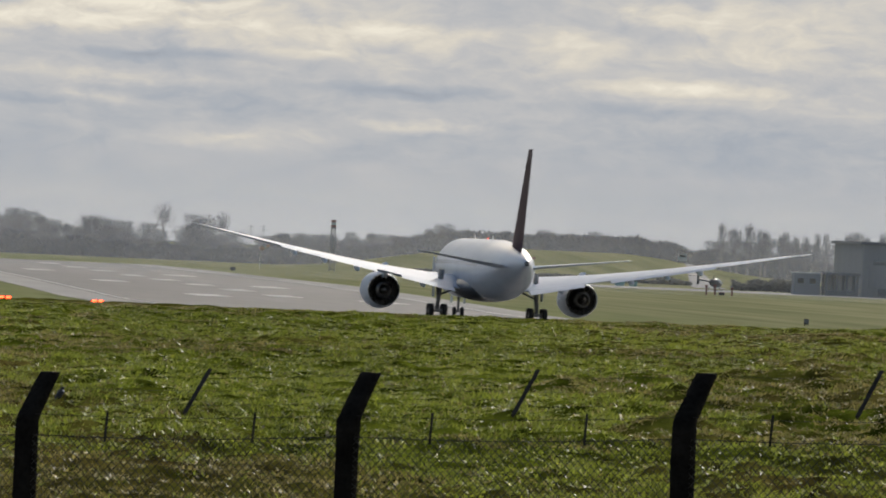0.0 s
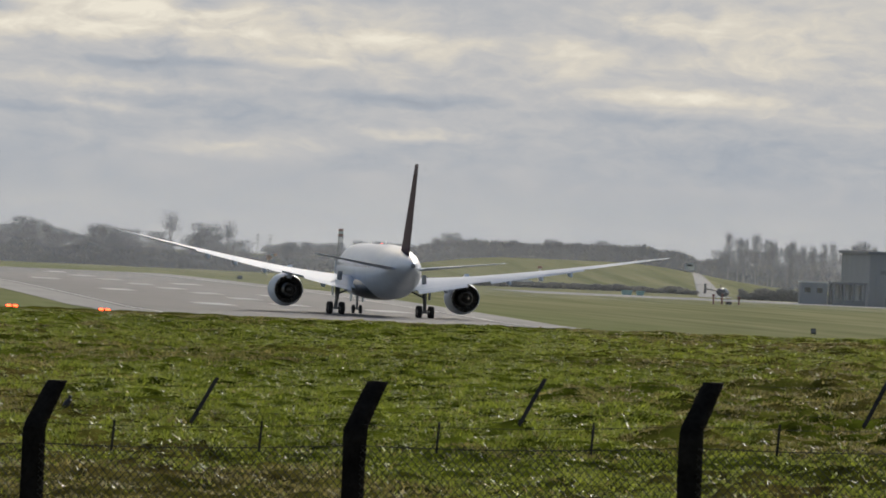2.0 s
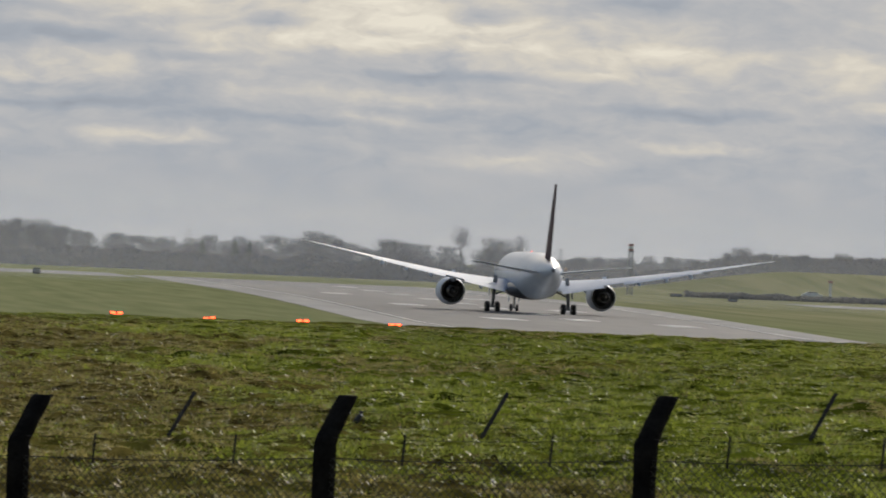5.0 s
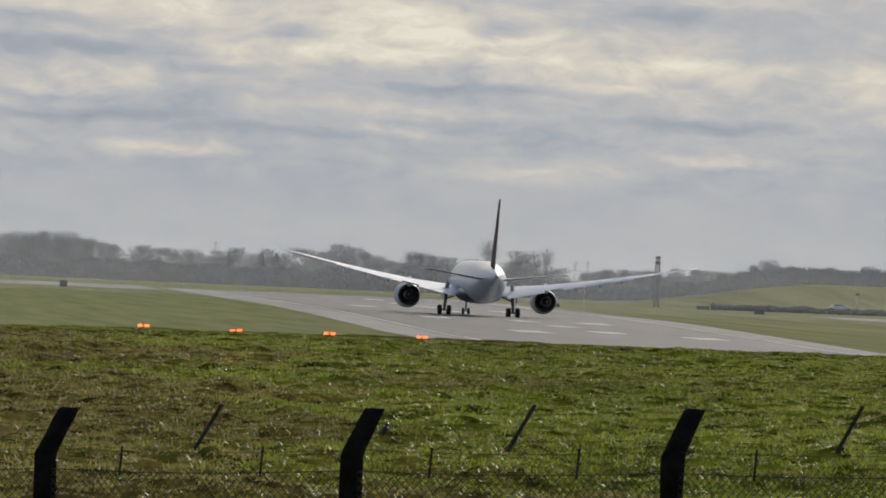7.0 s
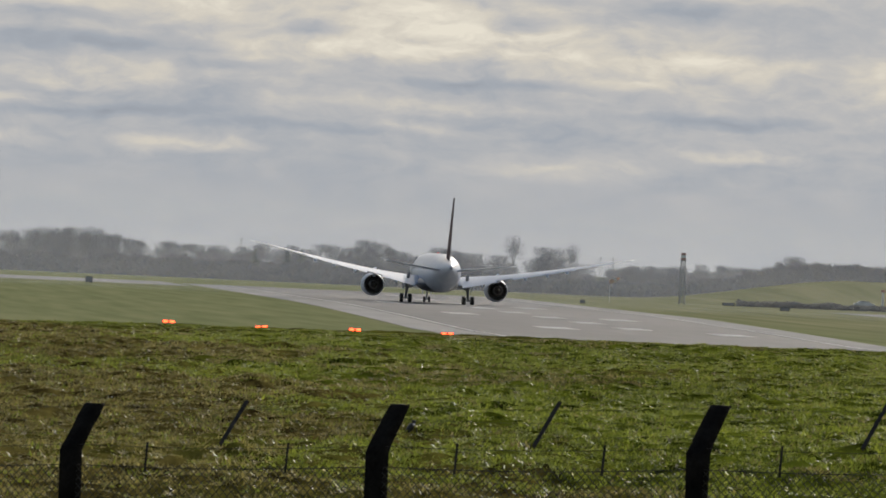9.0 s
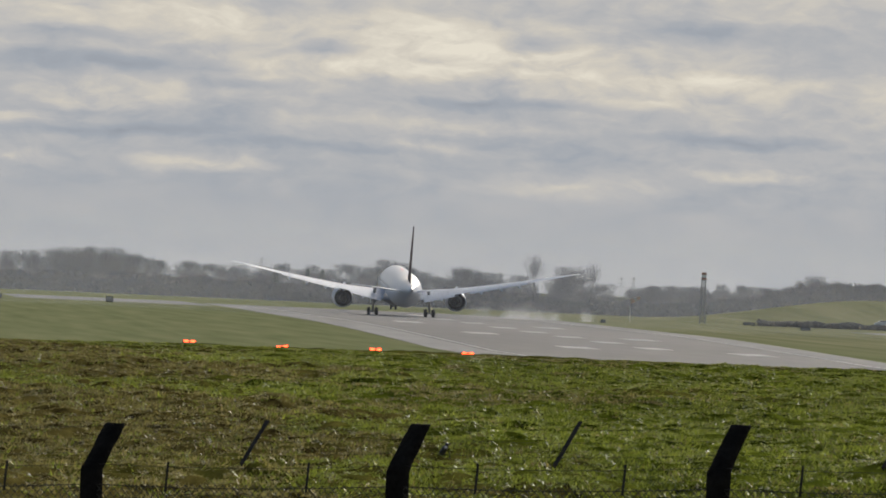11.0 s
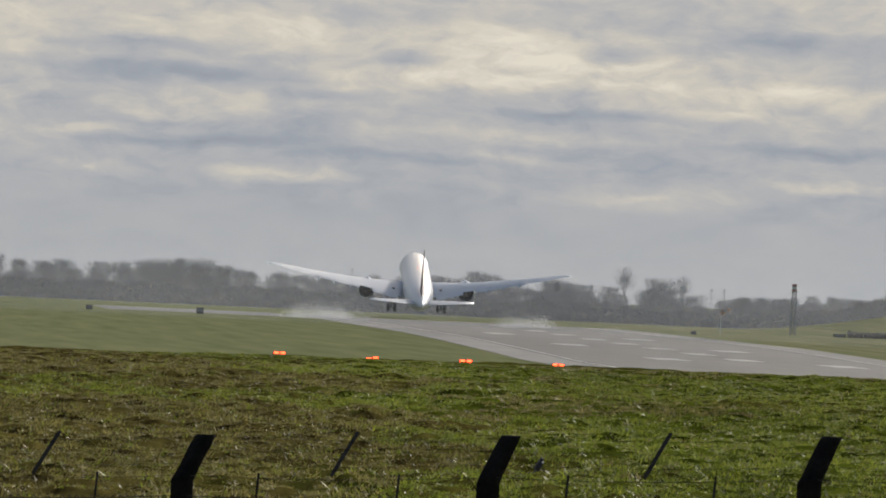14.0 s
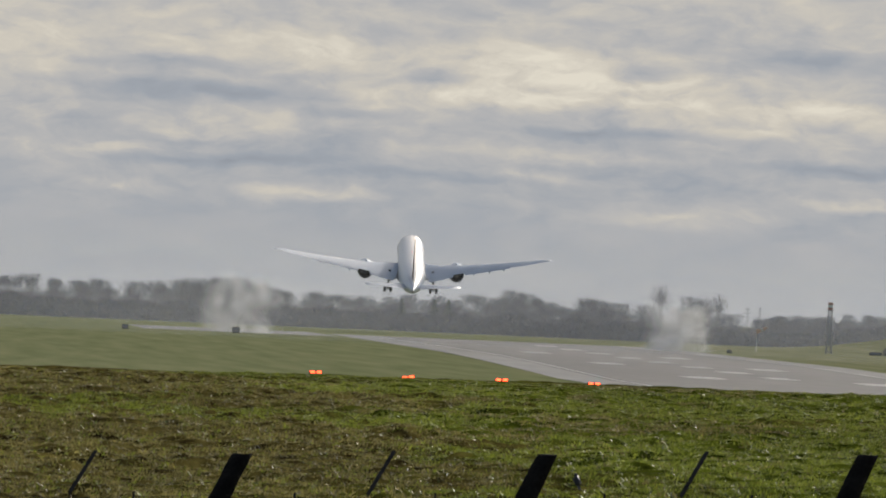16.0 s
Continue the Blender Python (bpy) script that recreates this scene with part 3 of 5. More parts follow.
        tail = part("tailplane", bm, M_WING, plane, "grey tailplane", True)
        bm = bmesh.new()
        loft_into(bm, [foil(1.5 - 0.9 * s, 0.09, -18.2 - 7.0 * s - (5.4 - 3.5 * s) * 0.86, side * (0.9 + 9.2 * s), 5.15 + 1.3 * s + (5.4 - 3.5 * s) * 0.022, 7, radians(-4)) for s in np.linspace(0.08, 0.95, 4)])
        part("elevator", bm, M_WING, tail, "", True)
    # fin
    bm = bmesh.new()
    rings = []
    for s in np.linspace(0, 1, 9):
        chord, le = 7.6 - 4.7 * s, -16.4 - 9.0 * s ** 1.02
        rings.append([(z, y, 6.7 + 9.85 * s) for _, y, z in foil(chord, 0.055 - 0.01 * s, le, 0, 0, 9)])
    loft_into(bm, rings)
    fin = part("fin", bm, M_FIN, plane, "tall dark maroon fin", True)
    bm = bmesh.new()
    loft_into(bm, [[(z, y, 7.1 + 9.1 * s) for _, y, z in foil(2.3 - 1.3 * s, 0.06, -16.4 - 9.0 * (0.04 + 0.93 * s) - (7.4 - 4.4 * s) * 0.74, 0, 0, 7)] for s in np.linspace(0, 1, 5)])
    part("rudder", bm, M_FIN, fin, "", True)
    # red beacon and antenna blades
    bm = bmesh.new()
    spin_into(bm, [(-0.12, 0.02), (-0.06, 0.07), (0.06, 0.07), (0.12, 0.02)], segs=10, at=(0, 2, 7.95))
    part("beacon", bm, M_BEACON, plane, "red anti-collision beacon")
    for y, z in ((12, 7.85), (-2, 7.85)):
        bm = bmesh.new()
        box_into(bm, 0, y, z + 0.15, 0.06, 0.5, 0.4, 0.02)
        part("antenna", bm, M_PALE, plane)
    # landing gear
    for side in (-1, 1):
        gx = side * 4.9
        bm = bmesh.new()
        rod_into(bm, (gx, 0, 0.75), (gx * 0.94, 0.1, 4.7), 0.2, 0.28, 14)
        rod_into(bm, (gx, 0, 2.2), (side * 2.5, 0.2, 3.2), 0.11)
        rod_into(bm, (gx, 0, 1.6), (gx, 1.4, 3.5), 0.09)
        rod_into(bm, (gx, -0.85, 0.69), (gx, 0.85, 0.69), 0.17)
        for y in (-0.74, 0.74):
            rod_into(bm, (gx - 0.8, y, 0.69), (gx + 0.8, y, 0.69), 0.1)
        rod_into(bm, (gx, -0.2, 1.1), (gx, -0.5, 1.7), 0.06)
        gear = part("main_gear", bm, M_GEAR, plane, "grey main landing gear, lowered")
        MAIN_GEAR.append(gear)
        bm = bmesh.new()
        box_into(bm, gx + side * 0.42, 0.1, 2.9, 0.08, 1.5, 1.7, 0.03)
        part("gear_door", bm, M_WING, gear)
        for y in (-0.74, 0.74):
            for dx in (-0.66, 0.66):
                bm = bmesh.new()
                spin_into(bm, [(-0.24, 0.36), (-0.25, 0.5), (-0.2, 0.63), (-0.1, 0.685), (0.1, 0.685), (0.2, 0.63), (0.25, 0.5), (0.24, 0.36), (-0.24, 0.36)], "x", 28, (gx + dx, y, 0.69))
                tyre = part("wheel", bm, M_RUBBER, gear, "black tyre", True)
                bm = bmesh.new()
                spin_into(bm, [(-0.16, 0.0), (-0.2, 0.2), (-0.22, 0.36), (0.22, 0.36), (0.2, 0.2), (0.16, 0.0)], "x", 20, (gx + dx, y, 0.69))
                tyre.name = "wheel"
                part("wheel_hub", bm, M_GEAR, gear, "pale wheel hub")
    ny = 22.8
    bm = bmesh.new()
    rod_into(bm, (0, ny, 0.5), (0, ny + 0.2, 3.2), 0.12, 0.17, 12)
    rod_into(bm, (0, ny, 1.6), (0, ny + 1.4, 2.9), 0.07)
    rod_into(bm, (-0.42, ny, 0.5), (0.42, ny, 0.5), 0.08)
    gear = part("nose_gear", bm, M_GEAR, plane, "grey nose landing gear")
    for dx in (-0.4, 0.4):
        bm = bmesh.new()
        spin_into(bm, [(-0.16, 0.24), (-0.17, 0.38), (-0.1, 0.5), (0.1, 0.5), (0.17, 0.38), (0.16, 0.24), (0.05, 0.1), (0.05, 0.0), (-0.05, 0.0), (-0.05, 0.1), (-0.16, 0.24)], "x", 24, (dx, ny, 0.5))
        part("wheel", bm, M_RUBBER, gear, "black tyre", True)
        bm = bmesh.new()
        box_into(bm, dx * 1.6, ny + 0.6, 1.75, 0.05, 1.6, 0.8, 0.02)
        part("gear_door", bm, M_WHITE, gear)
    return plane


airliner = build_airliner()
# seconds, metres along the runway, wheel height, nose up, left wing up, nose left
FLIGHT = [
    (0, 929, 0.2, 0, 0.45, 0.9),
    (1.5, 1013, 0.05, 0, 0.45, 0.95),
    (3.5, 1133, 0, 0, 0.25, 0.9),
    (5, 1227, 0, 0, 0.15, 0.6),
    (8, 1432, 0, 0, 0.5, 0.25),
    (9.8, 1560, 0, 0, 0.2, 0),
    (11, 1646, 0, 2.5, -0.3, -0.2),
    (12.5, 1762, 0.1, 7.0, 0, -0.5),
    (13, 1802, 0.4, 8.6, 0, -0.6),
    (13.5, 1844, 1.05, 9.6, 0, -0.8),
    (14.5, 1926, 2.6, 10.3, 0, -1),
    (15.2, 1985, 5.1, 11.1, 0.1, -1.4),
    (16, 2056, 8.9, 11.8, 0.1, -1.8),
]


# ---- the fence ----
FENCE_A, FENCE_STEP = Vector((4.75, 74.09, 0)), Vector((2.298, -1.928, 0))
FENCE_TOP = 7.39                 # of the post at FENCE_A, rising by FENCE_RISE to the next
FENCE_RISE = 0.127
ACROSS = Vector((1.928, 2.298, 0)).normalized()


def fence_point(k, out=0.0, down=0.0):
    p = FENCE_A + FENCE_STEP * k + ACROSS * out
    return Vector((p.x, p.y, FENCE_TOP + FENCE_RISE * k - down))


def build_fence():
    fence = holder("boundary_fence", pose(*FENCE_A.xy, 0), "old chain-link fence with dark cranked concrete posts and wire", "fence")
    back = Matrix.Translation((-FENCE_A.x, -FENCE_A.y, 0))
    turn = math.atan2(FENCE_STEP.y, FENCE_STEP.x)
    for k in range(-3, 6):
        top = fence_point(k)
        foot = ground_z(top.x, top.y) - 0.3
        w, rng = 0.08, random.Random(40 + k)
        bm = bmesh.new()
        rows = []
        zs = [foot + (top.z - 0.375 - foot) * i / 8 for i in range(9)] + [top.z - 0.35, top.z - 0.32, top.z - 0.21, top.z - 0.1, top.z - 0.012, top.z]
        for z in zs:
            lean = max(0.0, (z - (top.z - 0.36)) / 0.36)
            out = -0.18 + 0.275 * lean
            r = w * (1 - 0.1 * lean) * (1 if z < top.z - 0.01 else 0.95)
            ring = []
            for i in range(12):
                a = 2 * math.pi * i / 12
                sq = 1 / max(abs(math.cos(a)), abs(math.sin(a))) ** 0.75
                jit = 1 + rng.uniform(-0.05, 0.05)
                d = FENCE_STEP.normalized() * (r * sq * math.cos(a) * jit) + ACROSS * (out + r * sq * math.sin(a) * jit)
                ring.append((top.x + d.x, top.y + d.y, z - 0.008 * rng.random()))
            rows.append(ring)
        loft_into(bm, rows)
        bmesh.ops.transform(bm, matrix=back, verts=bm.verts)
        part("post", bm, M_CONCRETE, fence, "weathered concrete post with cranked top, coloured dark as a silhouette", True)
    # leaning steel stays on the barbed strands, and short upright ones on the line wire
    for k in range(-3, 5):
        for frac, lean in ((0.5, True), (0.26, False), (0.72, False)):
            bm = bmesh.new()
            if lean:
                a, b = fence_point(k + frac, -0.195, 0.33), fence_point(k + frac, 0.12, -0.01)
            else:
                a, b = fence_point(k + frac, -0.225, 0.545), fence_point(k + frac, -0.20, 0.31)
            d = (b - a).normalized()
            s = FENCE_STEP.normalized()
            t = d.cross(s)
            e = 0.018 if lean else 0.010
            vs = []
            for p in (a, b):
                for u, v in ((-1, -1), (1, -1), (1, -0.6), (-0.6, -0.6), (-0.6, 1), (-1, 1)):
                    vs.append(bm.verts.new(p + s * e * u + t * e * v))
            for i in range(6):
                bm.faces.new((vs[i], vs[(i + 1) % 6], vs[6 + (i + 1) % 6], vs[6 + i]))
            bm.faces.new(vs[:6][::-1])
            bm.faces.new(vs[6:])
            bmesh.ops.transform(bm, matrix=back, verts=bm.verts)
            part("wire_stay", bm, M_STEEL, fence, "thin rusty angle-iron stay" if lean else "short thin upright stay")
    # strands
    for out, down, r in ((0.10, 0.02, 0.0011), (0.03, 0.12, 0.0011), (-0.07, 0.23, 0.0011), (-0.185, 0.33, 0.002), (-0.21, 0.49, 0.0035)):
        bm = bmesh.new()
        pts = [fence_point(-3 + i / 6, out, down + 0.03 * abs(math.sin(math.pi * i / 6))) for i in range(49)]
        loft_into(bm, [[p + ACROSS * (r * math.cos(q)) + Vector((0, 0, r * math.sin(q))) for q in (2 * math.pi * j / 5 for j in range(5))] for p in pts])
        bmesh.ops.transform(bm, matrix=back, verts=bm.verts)
        part("strand", bm, M_STEEL, fence, "taut dark wire")
    # chain-link mesh, each wire a thin zigzag hooked into the next
    verts, faces = [], []
    half, drop, top_down, rows = 0.037, 0.034, 0.49, 40
    length = FENCE_STEP.length
    e = 0.0024
    for c in range(int(8 * length / half)):
        for j in range(rows):
            u0, u1 = (0, 1) if (j + c) % 2 == 0 else (1, 0)
            a = fence_point(-3 + (c + u0) * half / length, -0.21, top_down + j * drop)
            b = fence_point(-3 + (c + u1) * half / length, -0.21, top_down + (j + 1) * drop)
            n = len(verts)
            for p in (a, b):
                verts += [(p.x - FENCE_A.x - e, p.y - FENCE_A.y, p.z - e), (p.x - FENCE_A.x + e, p.y - FENCE_A.y, p.z - e), (p.x - FENCE_A.x, p.y - FENCE_A.y - e, p.z + e)]
            faces += [(n, n + 1, n + 4, n + 3), (n + 1, n + 2, n + 5, n + 4), (n + 2, n, n + 3, n + 5)]
    net = part("chain_link_mesh", mesh_of("chain_link_mesh", verts, faces, M_WIRE), None, fence, "grey woven chain-link mesh")
    tagged(net, kind="stuff")


build_fence()


# ---- trees ----
def ribbon(verts, faces, p, d, w, rng):
    """A thin twig tapering from p along d."""
    s = d.cross(Vector((rng.uniform(-1, 1), rng.uniform(-1, 1), rng.uniform(-1, 1))))
    if s.length < 1e-4:
        return
    s = s.normalized() * w
    q = d.cross(s).normalized() * w
    n = len(verts)
    verts += [tuple(p + s + q), tuple(p - s - q), tuple(p + d)]
    faces.append((n, n + 1, n + 2))


def bare_tree(name, seed, wide, trunk, twigs, form, twig_w, reach=0.7, airy=False):
    """A leafless tree 1 m high: trunk with limbs, crown of fine twigs."""
    rng = random.Random(seed)
    tv, tf, cv, cf = [], [], [], []

    def limb(p, d, length, r, depth):
        q = p + d * length
        s = d.orthogonal().normalized()
        t = d.cross(s)
        n = len(tv)
        for c, rr in ((p, r), (q, r * 0.62)):
            for i in range(5):
                a = 2 * math.pi * i / 5
                tv.append(tuple(c + s * rr * math.cos(a) + t * rr * math.sin(a)))
        for i in range(5):
            j = (i + 1) % 5
            tf.append((n + i, n + j, n + 5 + j, n + 5 + i))
        if depth == 0:
            return
        for _ in range(3 if depth > 1 else 4):
            v = Vector((rng.uniform(-1, 1) * wide, rng.uniform(-1, 1) * wide, rng.uniform(0.25, 1.1))).normalized()
            limb(p + d * length * rng.uniform(0.75, 1.0), (d * 0.55 + v).normalized(), length * rng.uniform(reach - 0.1, reach + 0.1), r * 0.55, depth - 1)

    limb(Vector((0, 0, -0.02)), Vector((0, 0, 1)), trunk, 0.016, 3)
    lobes = []
    for _ in range(11):
        z = rng.uniform(trunk * 0.9, 0.92)
        k = form(z)
        a = rng.uniform(0, 2 * math.pi)
        lobes.append((Vector((k * rng.uniform(0, 0.8) * math.cos(a), k * rng.uniform(0, 0.8) * math.sin(a), z)), max(0.05, k * rng.uniform(0.35, 0.65))))
    for _ in range(twigs):
        c, rad = rng.choice(lobes)
        if airy:
            c, rad = Vector((0, 0, 0.75)), 0.0
            u = Vector((rng.gauss(0, 1), rng.gauss(0, 1), rng.gauss(0, 1))).normalized() * rng.random() ** 0.55
            u *= 1 + 0.25 * math.sin(5 * u.x + 3 * u.z) * math.sin(4 * u.y)
            p = c + Vector((u.x * 0.165, u.y * 0.165, u.z * 0.23))
            if p.z < 0.99:
                d = Vector((u.x * 0.5, u.y * 0.5, 0.35 + abs(u.z))).normalized() * rng.uniform(0.05, 0.11)
                ribbon(cv, cf, p, d, twig_w * rng.uniform(0.6, 1.2), rng)
            continue
        if form is poplar_form:
            z, turn, u = rng.uniform(0.12, 0.86), rng.uniform(0, 2 * math.pi), rng.random() ** 0.6
            k = form(z) * u * (1.25 - 0.4 * z)
            p = Vector((k * math.cos(turn), k * math.sin(turn), z))
            ribbon(cv, cf, p, Vector((0.25 * p.x, 0.25 * p.y, rng.uniform(0.08, 0.16))), twig_w * rng.uniform(0.7, 1.3), rng)
            continue
        o = Vector((rng.gauss(0, 1), rng.gauss(0, 1), rng.gauss(0, 0.9)))
        o = o.normalized() * rad * rng.random() ** 0.45
        p = c + o
        if p.z < trunk * 0.6 or p.z > 1.0:
            continue
        d = (o.normalized() * 0.6 + Vector((rng.uniform(-0.5, 0.5), rng.uniform(-0.5, 0.5), rng.uniform(0.1, 0.9)))).normalized() * rng.uniform(0.05, 0.13)
        ribbon(cv, cf, p, d, twig_w * rng.uniform(0.7, 1.3), rng)
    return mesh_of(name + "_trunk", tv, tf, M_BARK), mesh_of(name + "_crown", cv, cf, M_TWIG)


def conifer(name, seed):
    rng = random.Random(seed)
    tv, tf, cv, cf = [], [], [], []
    for i in range(6):
        a = 2 * math.pi * i / 6
        tv.append((0.02 * math.cos(a), 0.02 * math.sin(a), -0.02))
    tv.append((0, 0, 0.98))
    tf += [(i, (i + 1) % 6, 6) for i in range(6)]
    for _ in range(900):
        z = rng.uniform(0.1, 0.97)
        k = 0.26 * (1 - z) + 0.015
        a, u = rng.uniform(0, 2 * math.pi), rng.random() ** 0.5
        ribbon(cv, cf, Vector((k * u * math.cos(a) * 0.5, k * u * math.sin(a) * 0.5, z)), Vector((k * math.cos(a), k * math.sin(a), -0.04)), 0.012, rng)
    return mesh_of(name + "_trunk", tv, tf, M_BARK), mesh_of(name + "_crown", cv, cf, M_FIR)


def oak_form(z):
    return 0.52 * math.sqrt(max(0.02, 1 - ((z - 0.56) / 0.46) ** 2))


def tall_form(z):
    return 0.175 * math.sqrt(max(0.03, 1 - ((z - 0.76) / 0.24) ** 2))


def poplar_form(z):
    return 0.10 * math.sqrt(max(0.03, 1 - ((z - 0.52) / 0.5) ** 2))


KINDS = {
    "oak": (bare_tree("oak", 1, 0.9, 0.22, 3200, oak_form, 0.0034, 0.6), "rounded leafless tree, twigs tinted blue-grey for haze, on the far hedge", "tree"),
    "oak_b": (bare_tree("oak", 5, 1.0, 0.2, 3100, oak_form, 0.0034, 0.6), "broad leafless tree, twigs tinted blue-grey for haze, on the far hedge", "tree"),
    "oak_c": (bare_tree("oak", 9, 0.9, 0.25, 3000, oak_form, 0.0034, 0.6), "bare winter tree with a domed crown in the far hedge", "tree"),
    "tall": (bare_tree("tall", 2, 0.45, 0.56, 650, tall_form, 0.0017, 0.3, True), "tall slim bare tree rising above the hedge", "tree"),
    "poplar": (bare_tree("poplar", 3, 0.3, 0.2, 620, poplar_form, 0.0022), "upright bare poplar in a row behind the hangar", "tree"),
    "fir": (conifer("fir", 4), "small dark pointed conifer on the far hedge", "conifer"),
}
BUILT = {}


def plant(kind, a, d, top, width=1.0, lean=0.0):
    """A tree at a bearing and distance whose tip stands top / F over the horizon."""
    x, y, _ = spot(a, d)
    z = ground_z(x, y)
    high = max(2.0, EYE[2] + top * d / F - z)
    (trunk, crown), label, category = KINDS[kind]
    m = pose(x, y, z, lean, lean * 0.5, (a * 37) % 360)
    if kind not in BUILT:
        tree = holder("conifer" if kind == "fir" else "bare_tree", m, label, category, "far trees")
        part("trunk", trunk, None, tree)
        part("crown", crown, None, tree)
        BUILT[kind] = tree
    else:
        tree = copy_thing(BUILT[kind], m)
    tree.scale = (high * width, high * width, high)
    return tree


def skyline(a):
    """Height of the hedge trees over the horizon, along the bearing."""
    pts = ((-400, 4), (200, 2), (420, 2), (500, 6), (590, 4), (640, -6), (760, -6), (900, -6), (980, -2), (1030, 4), (1090, -4), (1180, -3), (1240, -8), (1300, -16), (1345, 2), (1390, -8), (1440, -14),
           (1500, -14), (1650, -7), (1720, -5), (1750, 2), (1788, 14), (1830, 2), (1860, 0), (1920, 7), (1985, 12), (2040, 12), (2080, 2), (2130, -22), (2180, -4), (2230, -12), (2290, 10), (2400, 8), (2700, 10), (3200, 8))
    for (p, u), (q, v) in zip(pts, pts[1:]):
        if p <= a <= q:
            return u + (v - u) * (a - p) / (q - p)
    return 0


def build_trees():
    rng = random.Random(11)
    a = -350.0
    while a < 2950:
        top = skyline(a) + rng.uniform(-9, 3)
        plant(rng.choice(("oak", "oak_b", "oak_c")), a, rng.uniform(2560, 2700), top, rng.uniform(0.85, 1.25))
        a += rng.uniform(26, 50)
    a = -330.0
    while a < 1750:
        plant(rng.choice(("oak", "oak_b", "oak_c")), a, rng.uniform(2440, 2540), skyline(a) - rng.uniform(12, 34), rng.uniform(1.0, 1.5))
        a += rng.uniform(22, 42)
    a = 1480.0
    while a < 2120:
        plant(rng.choice(("oak", "oak_b", "oak_c")), a, rng.uniform(2480, 2560) if a < 1700 else rng.uniform(2570, 2640), skyline(a) - rng.uniform(2, 14), rng.uniform(1.0, 1.5))
        a += rng.uniform(15, 26)
    plant("tall", 1290, 2400, 31, 1.0)
    plant("tall", 1393, 2400, 20, 0.95)
    plant("oak", 1347, 2500, 9, 0.95)
    plant("oak_b", 1035, 2500, 7, 1.0)
    plant("oak_c", 1175, 2470, 0, 1.1)
    plant("oak_b", 1790, 2480, 5, 1.1)
    for b in (832, 890, 915):
        plant("fir", b, 2400, -9 - (b % 5), 1.0)
    for i in range(24):
        b = 2275 + i * 17 + rng.uniform(-6, 6)
        plant("poplar", b, rng.uniform(2350, 2450), (44 if b < 2360 else 34) - rng.uniform(0, 14), rng.uniform(0.9, 1.3))
    for i in range(12):
        b = 2510 + i * 26 + rng.uniform(-8, 8)
        plant(rng.choice(("poplar", "oak_b")), b, rng.uniform(2360, 2420), 40 - rng.uniform(0, 14), rng.uniform(0.6, 0.9))
    for i in range(18):
        b = 440 + i * 10 + rng.uniform(-3, 3)
        plant("poplar", b, 2450, 8 - rng.uniform(0, 9), 1.4)


def build_scrub():
    """The scrub and hedge bank under the trees, tinted blue-grey for haze."""
    rng = random.Random(21)
    verts, faces = [], []
    for _ in range(110000):
        a = rng.uniform(-400, 2900)
        d = rng.uniform(2330, 2440) if a < 1700 else rng.uniform(2440, 2600)
        x, y, _z = spot(a, d)
        z = ground_z(x, y)
        high = (4.2 + 2.2 * noise.noise(Vector((a * 0.018, 1, 0))) + 1.6 * noise.noise(Vector((a * 0.06, 4, 0)))) * (1 - 0.35 * smooth01(900, 1500, a)) if a < 1700 else 4.6 + 1.6 * noise.noise(Vector((a * 0.02, 1, 0)))
        p = Vector((x, y, z + high * rng.random() - 0.4))
        ribbon(verts, faces, p, Vector((rng.uniform(-1, 1), rng.uniform(-0.6, 0.6), rng.uniform(0.1, 1.1))) * 1.4, rng.uniform(0.1, 0.3), rng)
    tagged(new("scrub_hedge", mesh_of("scrub_hedge", verts, faces, M_SCRUB)), "dense winter scrub, tinted blue-grey for haze, along the airfield edge", "hedge", kind="stuff")


build_trees()
build_scrub()


# ---- lights, signs and masts of the airfield ----
def on_ground(a, b, d=700.0):
    """Where the way a right of the runway's direction and b under the horizon meets the ground beyond the crest or before it."""
    while d < 3000:
        x, y, _ = spot(a, d)
        if EYE[2] - b * d / F <= ground_z(x, y):
            break
        d += 0.5
    return x, y, ground_z(x, y)


def build_papi():
    first = None
    for a in (685, 850, 1014.5, 1178):
        x, y, _ = spot(a, 900)
        z = ground_z(x, y)
        m = pose(x, y, z - 0.12, 0, -7) if a == 850 else pose(x, y, z)
        if first:
            copy_thing(first, m)
            continue
        first = unit = holder("approach_light_unit", m, "low approach light box with two glowing red-orange lamps on grass", "airfield light", "row of approach lights")
        bm = bmesh.new()
        box_into(bm, 0, 0, 0.43, 1.22, 0.9, 0.26, 0.04)
        part("housing", bm, M_BLACK, unit, "dark box housing")
        for dx in (-0.6, 0.6):
            for dy in (-0.3, 0.3):
                bm = bmesh.new()
                rod_into(bm, (dx, dy, -0.1), (dx, dy, 0.3), 0.04, sides=8)
                part("leg", bm, M_STEEL, unit)
        for dx in (-0.31, 0.31):
            bm = bmesh.new()
            box_into(bm, dx, -0.47, 0.45, 0.44, 0.06, 0.19, 0.02)
            part("lamp_lens", bm, M_LAMP, unit, "glowing red lens")


